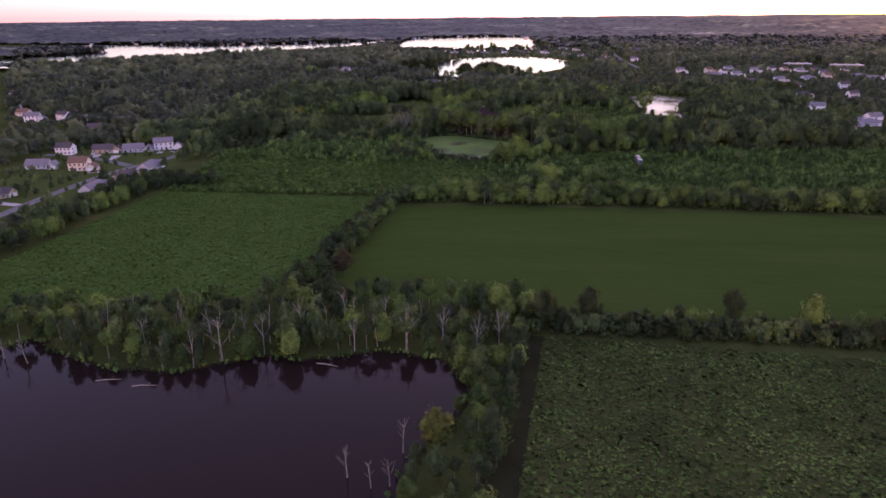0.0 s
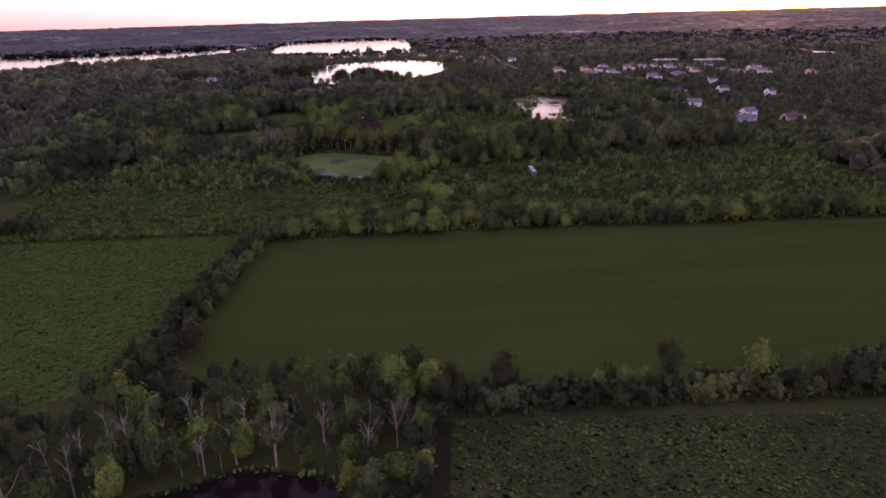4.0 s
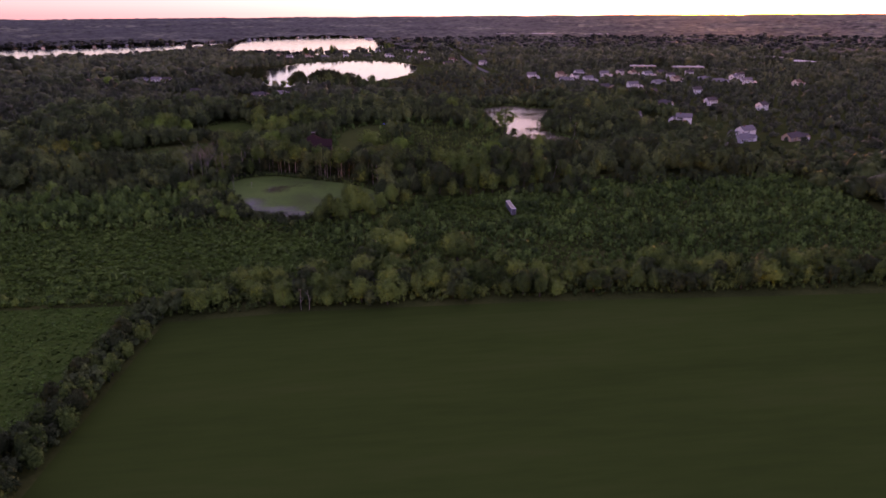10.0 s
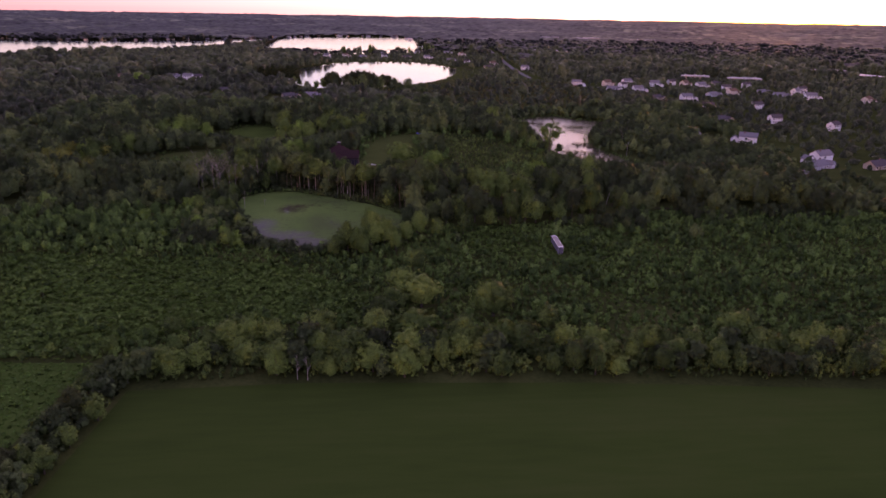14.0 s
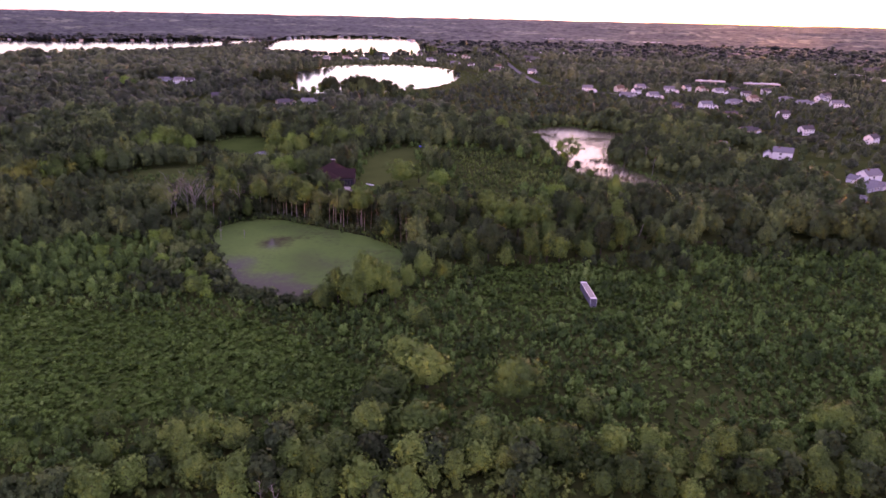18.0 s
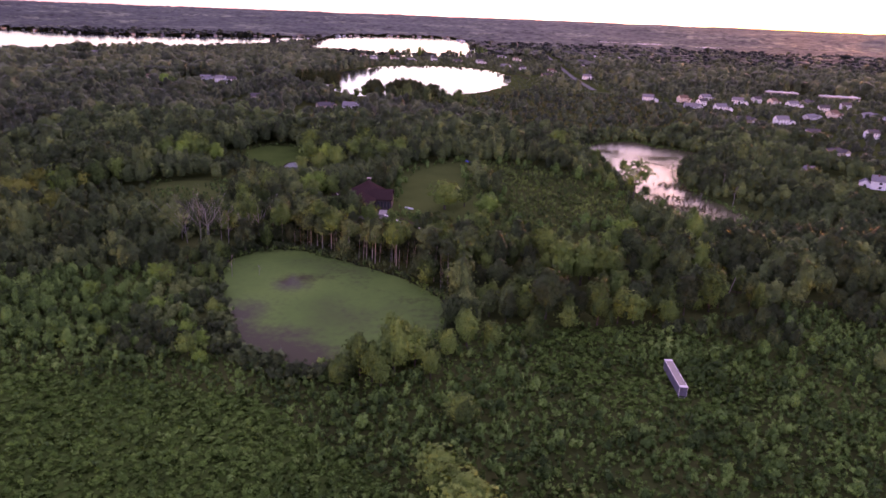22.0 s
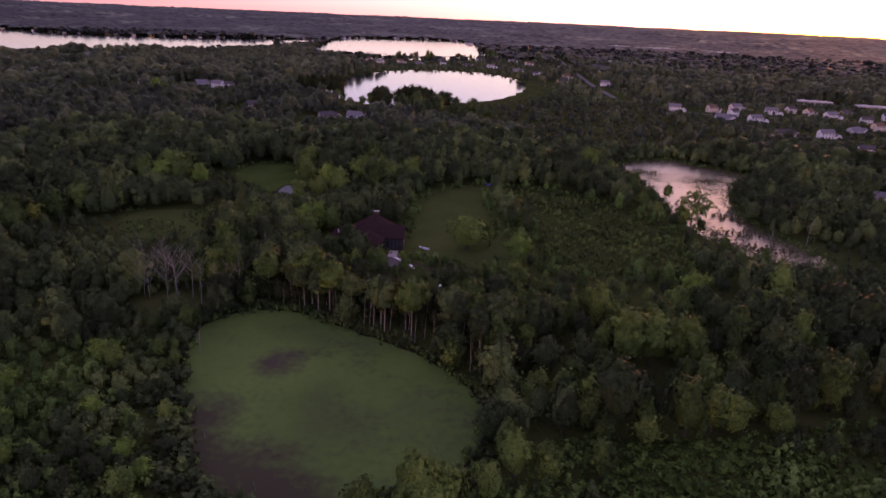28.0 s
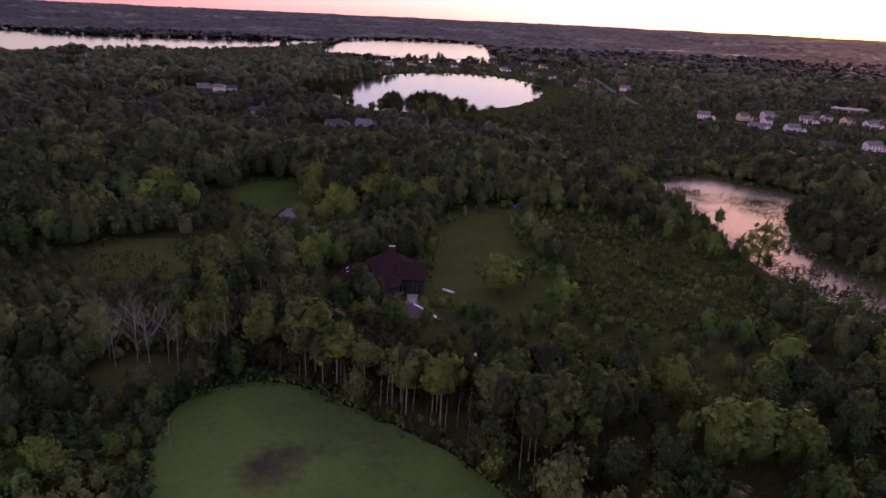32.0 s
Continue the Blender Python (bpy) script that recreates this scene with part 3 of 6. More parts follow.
def sprays(at, way, size):
    """A bent four-cornered spray of leaves at each place, facing roughly along way."""
    n = len(at)
    nrm = way + rng.normal(size=(n, 3)) * 0.5
    nrm /= np.linalg.norm(nrm, axis=1, keepdims=True)
    u = np.cross(nrm, rng.normal(size=(n, 3)))
    u /= np.linalg.norm(u, axis=1, keepdims=True)
    w = np.cross(nrm, u)
    s = (size * rng.uniform(0.6, 1.3, n))[:, None]
    v = np.stack([at - u * s, at - w * s * 0.85 - nrm * s * 0.2, at + u * s, at + w * s * 0.85 - nrm * s * 0.2], 1)
    return v.reshape(-1, 3), np.arange(n * 4).reshape(-1, 4)


def crown(shape, count, size, lobes, core=0.72, small=0.22, large=0.4, solid=99, puff=(0.65, 1.12), body=True):
    """A crown of lobes round one core, in a unit tree ten metres high. shape: (radius, foot, top, taper)."""
    radius, foot, top, taper = shape
    mid, half = (foot + top) / 2, (top - foot) / 2
    c = turned(lobes, 0.9, 0.12) * rng.uniform(0.42, 0.8, (lobes, 1))
    c[0] = (0.1, 0, 0.62)
    lr = rng.uniform(small, large, lobes)
    keep = 1 - taper * np.clip((c[:, 2] + 0.2), 0, 1)
    cx = np.stack([c[:, 0] * radius * keep, c[:, 1] * radius * keep, mid + c[:, 2] * half], -1)
    rad = np.stack([lr * radius, lr * radius, lr * half], -1)
    pick = rng.integers(0, lobes, count)
    d = turned(count, 0.85, 0.3)
    at = cx[pick] + d * rad[pick] * rng.uniform(*puff, (count, 1))
    out = d + 0.6 * (at - (0, 0, mid)) / radius
    v, q = sprays(at, out, size)
    vs, ts, k = [v], [], len(v)
    heart = np.array((0, 0, foot + 0.3 * (top - foot)))

    def faces(at, d):
        o = (at - heart) / (radius, radius, half)
        o = 0.5 * d + 0.85 * o / (np.linalg.norm(o, axis=1, keepdims=True) + 1e-6)
        return o / (np.linalg.norm(o, axis=1, keepdims=True) + 1e-6)

    os = [np.repeat(faces(at, d), 4, 0)]
    if core:
        bodies = [(np.array((0, 0, mid - 0.06 * half)), np.array((0.6 * radius * (1 - 0.4 * taper), 0.6 * radius * (1 - 0.4 * taper), 0.8 * half)), *((DOME_V, DOME_F) if body else (OCT_V, OCT_F)))]
        bodies += [(a, r * core * 1.2, OCT_V @ np.linalg.qr(rng.normal(size=(3, 3)))[0], OCT_F) for a, r in zip(cx[:solid], rad[:solid])]
        for a, r, bv, bf in bodies:
            vs.append(a + bv * r * rng.uniform(0.85, 1.15, (len(bv), 1)))
            os.append(faces(vs[-1], bv))
            ts.append(bf + k)
            k += len(bv)
    return np.concatenate(vs), q, np.concatenate(ts) if ts else np.zeros((0, 3), int), np.concatenate(os)


def stem_mesh(name, mat, height, thick, limbs, lean=0.3):
    bm = bmesh.new()
    dx, dy = rng.normal(size=2) * lean
    path = [(dx * s * s, dy * s * s, height * s) for s in (0, 0.12, 0.45, 0.8, 1)]
    tube(bm, path, [thick * 1.35, thick, thick * 0.75, thick * 0.45, thick * 0.15], 7)
    for k in range(limbs):
        s = rng.uniform(0.4, 0.85)
        a = 2.4 * k + rng.uniform(-0.4, 0.4)
        reach = rng.uniform(1.2, 2.6) * (1.15 - s * 0.6)
        p0 = Vector((dx * s * s, dy * s * s, height * s))
        p1 = p0 + Vector((math.cos(a) * reach * 0.5, math.sin(a) * reach * 0.5, reach * 0.5))
        p2 = p0 + Vector((math.cos(a) * reach, math.sin(a) * reach, reach * 1.25))
        tube(bm, [p0, p1, p2], [thick * 0.4, thick * 0.26, thick * 0.08], 5)
    me = bpy.data.meshes.new(name)
    bm.to_mesh(me)
    bm.free()
    me.materials.append(mat)
    return me


# shape (radius, foot, top, taper), sprays, spray size, lobes, trunk bark, trunk height, thickness
KINDS = {
    "round": ((5.0, 0.7, 10.0, 0.18), 470, 0.45, 24, BARK, 7.0, 0.22),
    "tall": ((3.4, 0.8, 10.2, 0.28), 380, 0.4, 22, BARK, 8.0, 0.18),
    "willow": ((5.4, 0.9, 10.0, 0.2), 500, 0.45, 30, BARK, 6.0, 0.3),
    "high": ((3.7, 4.2, 10.0, 0.15), 320, 0.44, 14, BARK_PALE, 8.6, 0.11),
    "bush": ((4.6, 0.3, 10.0, 0.25), 280, 0.62, 12, BARK, 5.0, 0.25),
    "open": ((4.6, 2.4, 10.0, 0.05), 360, 0.46, 26, BARK, 9.0, 0.2),
    "cone": ((2.8, 0.5, 10.4, 0.95), 340, 0.45, 14, BARK, 9.0, 0.2),
}
MODELS = {}


def models(kind, leaf, variants):
    """Trunk and crown meshes of a kind, made once."""
    key = (kind, leaf.name)
    if key not in MODELS:
        shape, count, size, lobes, bark, high, thick = KINDS[kind]
        MODELS[key] = []
        for _ in range(variants):
            v, q, t, o = crown(shape, count, size, lobes, *((0, 0.14, 0.3) if kind == "open" else (0.6, 0.2, 0.42)), 9, (0.65, 1.28))
            MODELS[key].append((stem_mesh("trunk", bark, high, thick, {"cone": 0, "open": 11}.get(kind, 4)), mesh_np("crown", v, q, leaf, t, o)))
    return MODELS[key]


def tree(name, x, y, height, kind, leaf, label, category, group, spread=1.0, variants=5):
    trunk, top = models(kind, leaf, variants)[rng.integers(0, variants)]
    s = height / 10.2
    root = new(name)
    root.matrix_world = pose(x, y, 0, 0, 0, rng.uniform(0, 360)) @ Matrix.Diagonal((s * spread * rng.uniform(0.9, 1.1), s * spread * rng.uniform(0.9, 1.1), s, 1))
    new("trunk", trunk).parent = root
    new("crown", top).parent = root
    tagged(root, label, category, group)
    TAKEN.append((x, y, height * 0.3 * spread))
    return root


TAKEN = []


def dead_tree(x, y, height, label="bare dead tree with pale weathered branches", forks=9, wide=0.42, thick=0.2, lean=0.0):
    root = new("dead_tree")
    root.matrix_world = pose(x, y, 0, rng.normal() * 3, lean + rng.normal() * 3, rng.uniform(0, 360) if not lean else 0)
    bend = rng.normal(size=2) * 0.05 * height
    at = lambda s: Vector((bend[0] * s * s, bend[1] * s * s, height * s))
    bm = bmesh.new()
    tube(bm, [at(0), at(0.15), at(0.5), at(0.8), at(1)], [thick * 1.3, thick, thick * 0.7, thick * 0.4, thick * 0.12], 7)
    part("trunk", bm, BARK_PALE, root)
    for k in range(forks):
        s = rng.uniform(0.3, 0.92)
        a = 2.4 * k + rng.uniform(-0.5, 0.5)
        n = height * wide * rng.uniform(0.5, 1.0) * (1.2 - s)
        p0 = at(s)
        p1 = p0 + Vector((math.cos(a) * n * 0.45, math.sin(a) * n * 0.45, n * 0.55))
        p2 = p0 + Vector((math.cos(a + 0.3) * n * 0.85, math.sin(a + 0.3) * n * 0.85, n * 1.25))
        bm = bmesh.new()
        tube(bm, [p0, p1, p2], [thick * 0.42, thick * 0.28, thick * 0.08], 5)
        for f in (0.35, 0.7):
            q0 = p1.lerp(p2, f)
            q1 = q0 + Vector((math.cos(a - 1.0 + f) * n * 0.3, math.sin(a - 1.0 + f) * n * 0.3, n * 0.35))
            tube(bm, [q0, q1], [thick * 0.17, thick * 0.05], 4)
        part("branch", bm, BARK_PALE, root)
    TAKEN.append((x, y - 2, 2.5))
    return tagged(root, label, "dead tree", "dead trees")


def spaced(points, gap):
    """Drops places that stand too near to a tree already set or to each other."""
    out = []
    for x, y in points:
        if all((x - a) ** 2 + (y - b) ** 2 > (gap * 0.5 + r) ** 2 for a, b, r in TAKEN[-900:]) and all((x - a) ** 2 + (y - b) ** 2 > gap * gap for a, b in out):
            out.append((x, y))
    return out


def band(a, b, width, count):
    """Random places along a strip from a to b."""
    s, w = rng.uniform(0, 1, count), rng.uniform(-0.5, 0.5, count) * width
    d = np.subtract(b, a)
    n = np.array((-d[1], d[0])) / np.hypot(*d)
    return [tuple(np.add(a, d * k) + n * o) for k, o in zip(s, w)]


# --- landmark trees: place and height ---
HEDGE_SOUTH = [(2, 186, 13.5), (17, 193, 12), (30, 189, 7), (50, 192, 7), (64, 194, 12.5), (76, 189, 6), (87, 191, 12.8), (99, 188, 7), (18, 200, 8), (12, 189, 6),
               (36, 194, 6), (102, 193, 8), (111, 192, 9), (47, 195, 7), (122, 188, 9), (133, 186, 8), (145, 186, 10), (158, 183, 9), (170, 184, 9)]
POND_EDGE = [(-8, 166, 11), (-16, 134, 13), (-11, 115, 10), (-15, 108, 9), (-9, 133, 11), (-12, 121, 12), (-37, 200, 11), (-24, 189, 10), (-71, 177, 10), (-97, 169, 11),
             (-93, 187, 12), (-85, 197, 12), (-119, 178, 11), (-131, 175, 11), (-148, 173, 10), (-141, 172, 10), (-152, 162, 10), (-30, 208, 9), (-41, 204, 10), (-66, 198, 9)]
HEDGE_WEST = [(-83, 221, 10), (-79, 238, 9), (-76, 268, 8), (-72, 317, 8), (-75, 296, 8), (-85, 216, 11), (-78, 254, 7), (-77, 282, 8), (-74, 306, 7), (-80, 330, 7)]
HEDGE_NORTH = [(13, 384, 11), (-1, 367, 10), (38, 376, 12), (-42, 357, 8), (-34, 355, 8), (55, 366, 7), (67, 351, 7), (90, 350, 6), (119, 356, 9.5), (134, 347, 7), (159, 348, 8),
               (-68, 363, 6), (-83, 352, 5), (26, 354, 9), (44, 349, 9), (7, 395, 9), (3, 376, 9.5), (-2, 359, 9.5), (10, 359, 9.5), (-21, 362, 8), (-46, 361, 7), (57, 350, 8),
               (84, 349, 8), (98, 348, 7), (115, 355, 9), (12, 420, 8)]
POND_TREES = [(14, 464, 12), (22, 465, 8), (38, 480, 7), (64, 483, 6), (86, 487, 9), (-23, 438, 9), (-18, 444, 13), (-99, 503, 9), (-72, 452, 7), (35, 466, 9), (30, 498, 9),
              (24, 501, 8), (22, 525, 10), (7, 523, 10), (35, 505, 9), (70, 493, 10), (74, 488, 10), (94, 513, 9), (74, 519, 12), (49, 481, 8), (101, 501, 7), (-88, 529, 9)]
GLADE = [(-47, 594, 7.0), (-31, 588, 7), (-58, 600, 7.5), (-22, 592, 7), (-97, 757, 14), (-42, 726, 13), (-61, 738, 13), (-59, 779, 14), (-80, 652, 9), (-68, 649, 9), (-174, 655, 10),
         (-167, 727, 13), (-177, 729, 13), (-199, 614, 14), (-195, 637, 12), (91, 794, 14), (-78, 594, 9.5), (-25, 579, 8), (-22, 552, 12), (-35, 717, 12), (-68, 646, 10)]
GLADE += [(-66, 612, 7.5), (-68, 620, 8), (-70, 630, 9), (-24, 606, 4.5), (-37, 601, 5.5), (-50, 713, 14), (-70, 708, 12), (-79, 700, 10), (-90, 692, 9), (-30, 733, 14), (-48, 742, 13)]
BANK_BRIGHT = [(-102, 505, 8), (-106, 508, 7), (-77, 463, 6), (-70, 457, 5.5), (-122, 489, 6.5), (-66, 446, 5), (-188, 651, 13), (-207, 616, 12), (-103, 460, 5), (-93, 480, 6), (-112, 474, 5)]
BRIGHT = [(-185, 713, 14), (-174, 711, 13), (-163, 711, 14), (-152, 711, 12), (-93, 732, 13), (-81, 730, 12), (-40, 720, 15), (-68, 643, 12), (-61, 641, 11), (-74, 639, 11), (-33, 590, 9.5),
          (-354, 1113, 15), (-339, 1099, 14), (88, 566, 13), (81, 558, 12), (5, 557, 11)] + BANK_BRIGHT
for x, y, h in HEDGE_SOUTH:
    dark = (x, y) in ((2, 186), (17, 193), (76, 189), (64, 194), (30, 189), (12, 189), (47, 195))
    pale = x == 50
    tree("hedgerow_tree", x, y, h * (1.15 if h > 11 else 1.0), "round", LEAF_DARK if dark else LEAF_PALE if pale else LEAF,
         "dark leafy hedgerow tree between two fields" if dark else "pale green hedgerow tree between two fields" if pale else "green hedgerow tree between two fields", "tree", "hedgerow trees", 0.7 if h > 11 else 0.85)
for k, (x, y, h) in enumerate(POND_EDGE):
    tree("pond_tree", x, y, h, "tall" if k % 3 else "high", LEAF if k % 5 == 1 else LEAF_WOOD, "green tree on the bank of the dark pond", "tree", "trees round the dark pond", 0.9)
tree("pond_tree", -25, 118, 14.2, "tall", LEAF_YELLOW, "tall yellow-green tree on the bank of the dark pond", "tree", "trees round the dark pond")
for k, (x, y, h) in enumerate([(-9, 133, 10), (-7, 154, 11), (-5, 167, 11), (-11, 121, 9), (-8, 144, 9), (-13, 109, 8), (-6, 160, 9), (-14, 99, 8), (-10, 127, 8), (-6, 174, 10), (-16, 90, 8)]):
    tree("pond_tree", x, y, h, "tall" if k % 3 else "round", (LEAF, LEAF_WOOD, LEAF_WOOD)[k % 3], "slender green tree between the pond and the track", "tree", "trees round the dark pond", 0.9)
tree("cedar", -56, 204, 10.5, "cone", LEAF_DARK, "dark pointed cedar in the hedgerow", "tree", "")
tree("hedgerow_tree", -75, 228, 12, "round", LEAF_BROWN, "rusty brown tree in the hedgerow", "tree", "hedgerow trees", 0.9)
for x, y, h in HEDGE_WEST:
    tree("hedgerow_tree", x, y, h, "round", LEAF, "green hedgerow tree between the crop and the hay", "tree", "hedgerow trees", 0.95)
for k, (x, y, h) in enumerate(HEDGE_NORTH):
    tree("boundary_tree", x, y + 1.5, h * 1.25, "willow" if h > 8.5 else "round", LEAF_PALE if k % 3 == 0 else LEAF, "broad leafy hedgerow tree at the scrub's edge", "tree", "hedgerow trees", 1.25)
for k, (x, y, h) in enumerate(POND_TREES):
    tree("broadleaf_tree", x, y, h * 1.25, "round" if k % 3 else "tall", LEAF_PALE if k % 4 == 0 else LEAF, "green broadleaf tree near the duckweed pond", "tree", "trees round the duckweed pond")
tree("willow", -8, 446, 20, "willow", LEAF_PALE, "large pale willow on the bank of the duckweed pond", "tree", "", 0.7)
for x, y, h in ((-14, 441, 14), (-2, 450, 15), (-11, 438, 12), (3, 444, 11), (-18, 449, 10), (8, 456, 12)):
    tree("willow_shrub", x, y, h, "willow", LEAF_PALE, "pale willow crowding the bank of the duckweed pond", "tree", "willows by the pond", 0.7)
for x, y, h in ((53, 521, 17.5), (61, 522, 17.5), (70, 523, 15.5), (57, 527, 15), (66, 529, 14)):
    tree("poplar", x, y, h * 1.2, "tall", LEAF_PALE, "tall pale green poplar in a grove", "tree", "poplar grove", 1.15)
for k, (x, y, h) in enumerate(GLADE):
    tree("broadleaf_tree", x, y, h * (1.5 if y > 612 else 1.1), "willow" if k % 4 == 0 else "round", LEAF_PALE if k % 3 == 0 else LEAF, "broad green tree round the house and its lawn", "tree", "trees round the house", 0.95)
for x, y, h, s, leaf in ((4, 625, 16.5, 1.3, LEAF_PALE), (15, 631, 15, 0.9, LEAF), (26, 613, 13, 1.25, LEAF_BRIGHT)):
    tree("lawn_tree", x, y, h, "willow", leaf, "round leafy tree standing on the lawn", "tree", "trees on the lawn", s)
for x, y, h, s in ((115, 653, 29, 0.85), (122, 690, 9, 0.8), (128, 735, 11, 0.8), (126, 668, 8, 0.9), (119, 676, 9, 0.9), (113, 717, 13, 0.8), (106, 709, 12, 0.8), (110, 690, 11, 0.8), (108, 735, 13, 0.8), (114, 760, 12, 0.8), (104, 790, 13, 0.8), (128, 640, 8, 0.9), (140, 622, 9, 0.9), (112, 640, 7, 0.9)):
    tree("marsh_tree", x, y, h, "open" if h > 16 else "round", LEAF_PALE if h > 16 else LEAF, "open-crowned tree standing by the marsh water", "tree", "trees by the marsh", s)
for k, (x, y, h) in enumerate(BRIGHT):
    tree("broadleaf_tree", x, y, h * (1.35 if y > 560 else 1.2), "round", LEAF_BRIGHT if h < 9 or k % 2 else LEAF_PALE, "bright green young tree among darker trees", "tree", "bright young trees", 1.0)
for x, y, h in ((-220, 598, 17), (-207, 590, 19), (-199, 623, 16), (-213, 612, 18), (-190, 585, 15), (-228, 615, 16)):
    tree("broadleaf_tree", x, y, h, "round", LEAF_YELLOW, "yellowing broadleaf tree at the edge of the woods", "tree", "yellowing trees", 0.95)
tree("spruce", 39, 527, 9.5, "cone", LEAF_DARK, "small dark spruce among broadleaf trees", "tree", "", 0.8)

for x, y, h in [(-101, 1096, 13), (-95, 1094, 19), (-89, 1093, 20), (-83, 1095, 17), (-70, 1091, 18), (-63, 1090, 21), (-55, 1092, 22), (-48, 1091, 22), (-40, 1093, 20), (-33, 1095, 18),
                (-22, 1102, 17), (-16, 1105, 16), (-112, 1099, 9), (-152, 1166, 22), (-176, 1184, 20), (-186, 1190, 20), (-196, 1196, 19), (-163, 1178, 22), (-205, 1206, 17), (-150, 1154, 10), (-140, 1134, 9)]:
    tree("lakeside_tree", x, y, h * 1.35, "round", LEAF_DARK if h > 14 else LEAF, "tall dark tree on the lake shore", "tree", "trees on the lake shore", 0.9)
for x, y, h, s in ((-62, 1040, 25, 0.8), (-44, 1030, 28, 0.8), (-24, 1034, 27, 0.8), (-6, 1026, 25, 0.8), (12, 1036, 23, 0.8), (28, 1022, 20, 0.8), (-80, 1046, 22, 0.8), (-34, 1012, 24, 0.8), (2, 1008, 22, 0.8)):
    tree("broadleaf_tree", x, y, h, "round", LEAF_WOOD, "tall dark broadleaf tree in the grove below the lake", "tree", "trees below the lake", s)
for x, y, h in ((-77, 1895, 20), (-70, 1898, 17), (-140, 1885, 17), (-146, 1888, 15), (20, 1930, 14), (60, 2000, 18), (66, 2010, 17), (74, 2020, 18), (84, 2040, 15), (50, 1985, 13)):
    tree("lakeside_tree", x, y, h * 1.35, "tall", LEAF, "tall tree between the two lakes", "tree", "trees on the lake shore", 0.9)

# --- hedgerow fillers and woods round the ponds ---
for pts, lo, hi, gap, label, group in (
        (band((-225, 164), (-40, 178), 34, 380), 7, 12.5, 4.4, "green tree on the bank of the dark pond", "trees round the dark pond"),
        (band((-45, 184), (0, 184), 34, 90), 6, 11, 4.0, "green tree on the bank of the dark pond", "trees round the dark pond"),
        (band((-22, 70), (-9, 180), 17, 130), 5, 11, 3.6, "green tree on the bank of the dark pond", "trees round the dark pond"),
        (band((-88, 205), (-76, 342), 11, 130), 4.5, 9, 3.6, "green hedgerow tree between the crop and the hay", "hedgerow trees"),
        (band((-100, 196), (-4, 203), 16, 90), 8, 13, 4.2, "green tree on the bank of the dark pond", "trees round the dark pond"),
        (band((104, 189), (185, 183), 13, 120), 7, 10.5, 3.4, "green hedgerow tree between two fields", "hedgerow trees"),
        (band((-4, 189), (180, 183), 11, 170), 4, 8, 3.2, "green hedgerow tree between two fields", "hedgerow trees"),
        (band((-70, 347), (235, 341), 18, 300), 6.5, 11, 4.4, "broad leafy hedgerow tree at the scrub's edge", "hedgerow trees"),
        (band((-215, 355), (-92, 350), 9, 60), 2.5, 5, 4.0, "broad leafy hedgerow tree at the scrub's edge", "hedgerow trees"),
        (band((-236, 190), (-226, 356), 12, 120), 7, 11, 3.8, "green tree screening the houses from the field", "hedgerow trees")):
    for x, y in spaced(pts, gap):
        if not (inside(POND_A, x, y) or inside(TRACK, x, y)) and not (y > 180 and inside(FIELD_A, x, y)) and not (208 < y < 335 and -70 < x < 0):
            h = rng.uniform(lo, hi)
            u = rng.random()
            bank = "dark pond" in label
            tree("boundary_tree" if "scrub" in label else "hedgerow_tree" if "hedgerow" in group else "pond_tree", x, y, h, ("tall" if u < 0.5 else "high" if u < 0.75 else "round") if bank else "tall" if u < 0.25 else "round" if u < 0.8 else "bush", (LEAF_WOOD if u < 0.62 else LEAF if u < 0.92 else LEAF_PALE) if bank else (LEAF_WOOD if u < 0.55 else LEAF_DARK if u < 0.75 else LEAF) if "two fields" in label or "the hay" in label else LEAF if u < 0.6 else LEAF_PALE if u < 0.8 else LEAF_WOOD,
                 label, "tree", group, 1.22 if "scrub" in label else 1.0)
shore_a = [p for p in POND_A if p[1] > 95 and p[0] > -226]
for k, (x, y) in enumerate(spaced([(a + rng.normal() * 1.5, b + rng.uniform(1.5, 5)) if b > 140 else (a + rng.uniform(2, 5), b + rng.normal()) for a, b in shore_a], 3.8)):
    if not inside(POND_A, x, y):
        tree("pond_tree", x, y, rng.uniform(3, 9), "bush" if k % 3 == 0 else "tall", LEAF_WOOD if k % 3 else LEAF, "leafy shrub tree hanging over the dark pond", "tree", "trees round the dark pond", 0.85)
far_bank = [(-70 + 7.0 * k + rng.uniform(-3.4, 3.4), 558 - 0.176 * k * k - 1.5 * k + rng.uniform(-3, 4)) for k in range(13)]
for k, (x, y) in enumerate(far_bank + [(x + rng.uniform(-4, 4), y + rng.uniform(5, 9)) for x, y in far_bank] + [(x + rng.uniform(-4, 4), y + rng.uniform(10, 17)) for x, y in far_bank]):
    if abs(x + 6.5) < 5 and y < 556:
        continue
    tree("pale_trunk_tree", x, y, rng.uniform(10, 13) if -48 < x < -12 and k > 12 else rng.uniform(16, 23), "high", LEAF_WOOD if k % 4 else LEAF, "tall tree with a bare pale trunk by the duckweed pond", "tree", "pale trunks by the pond")

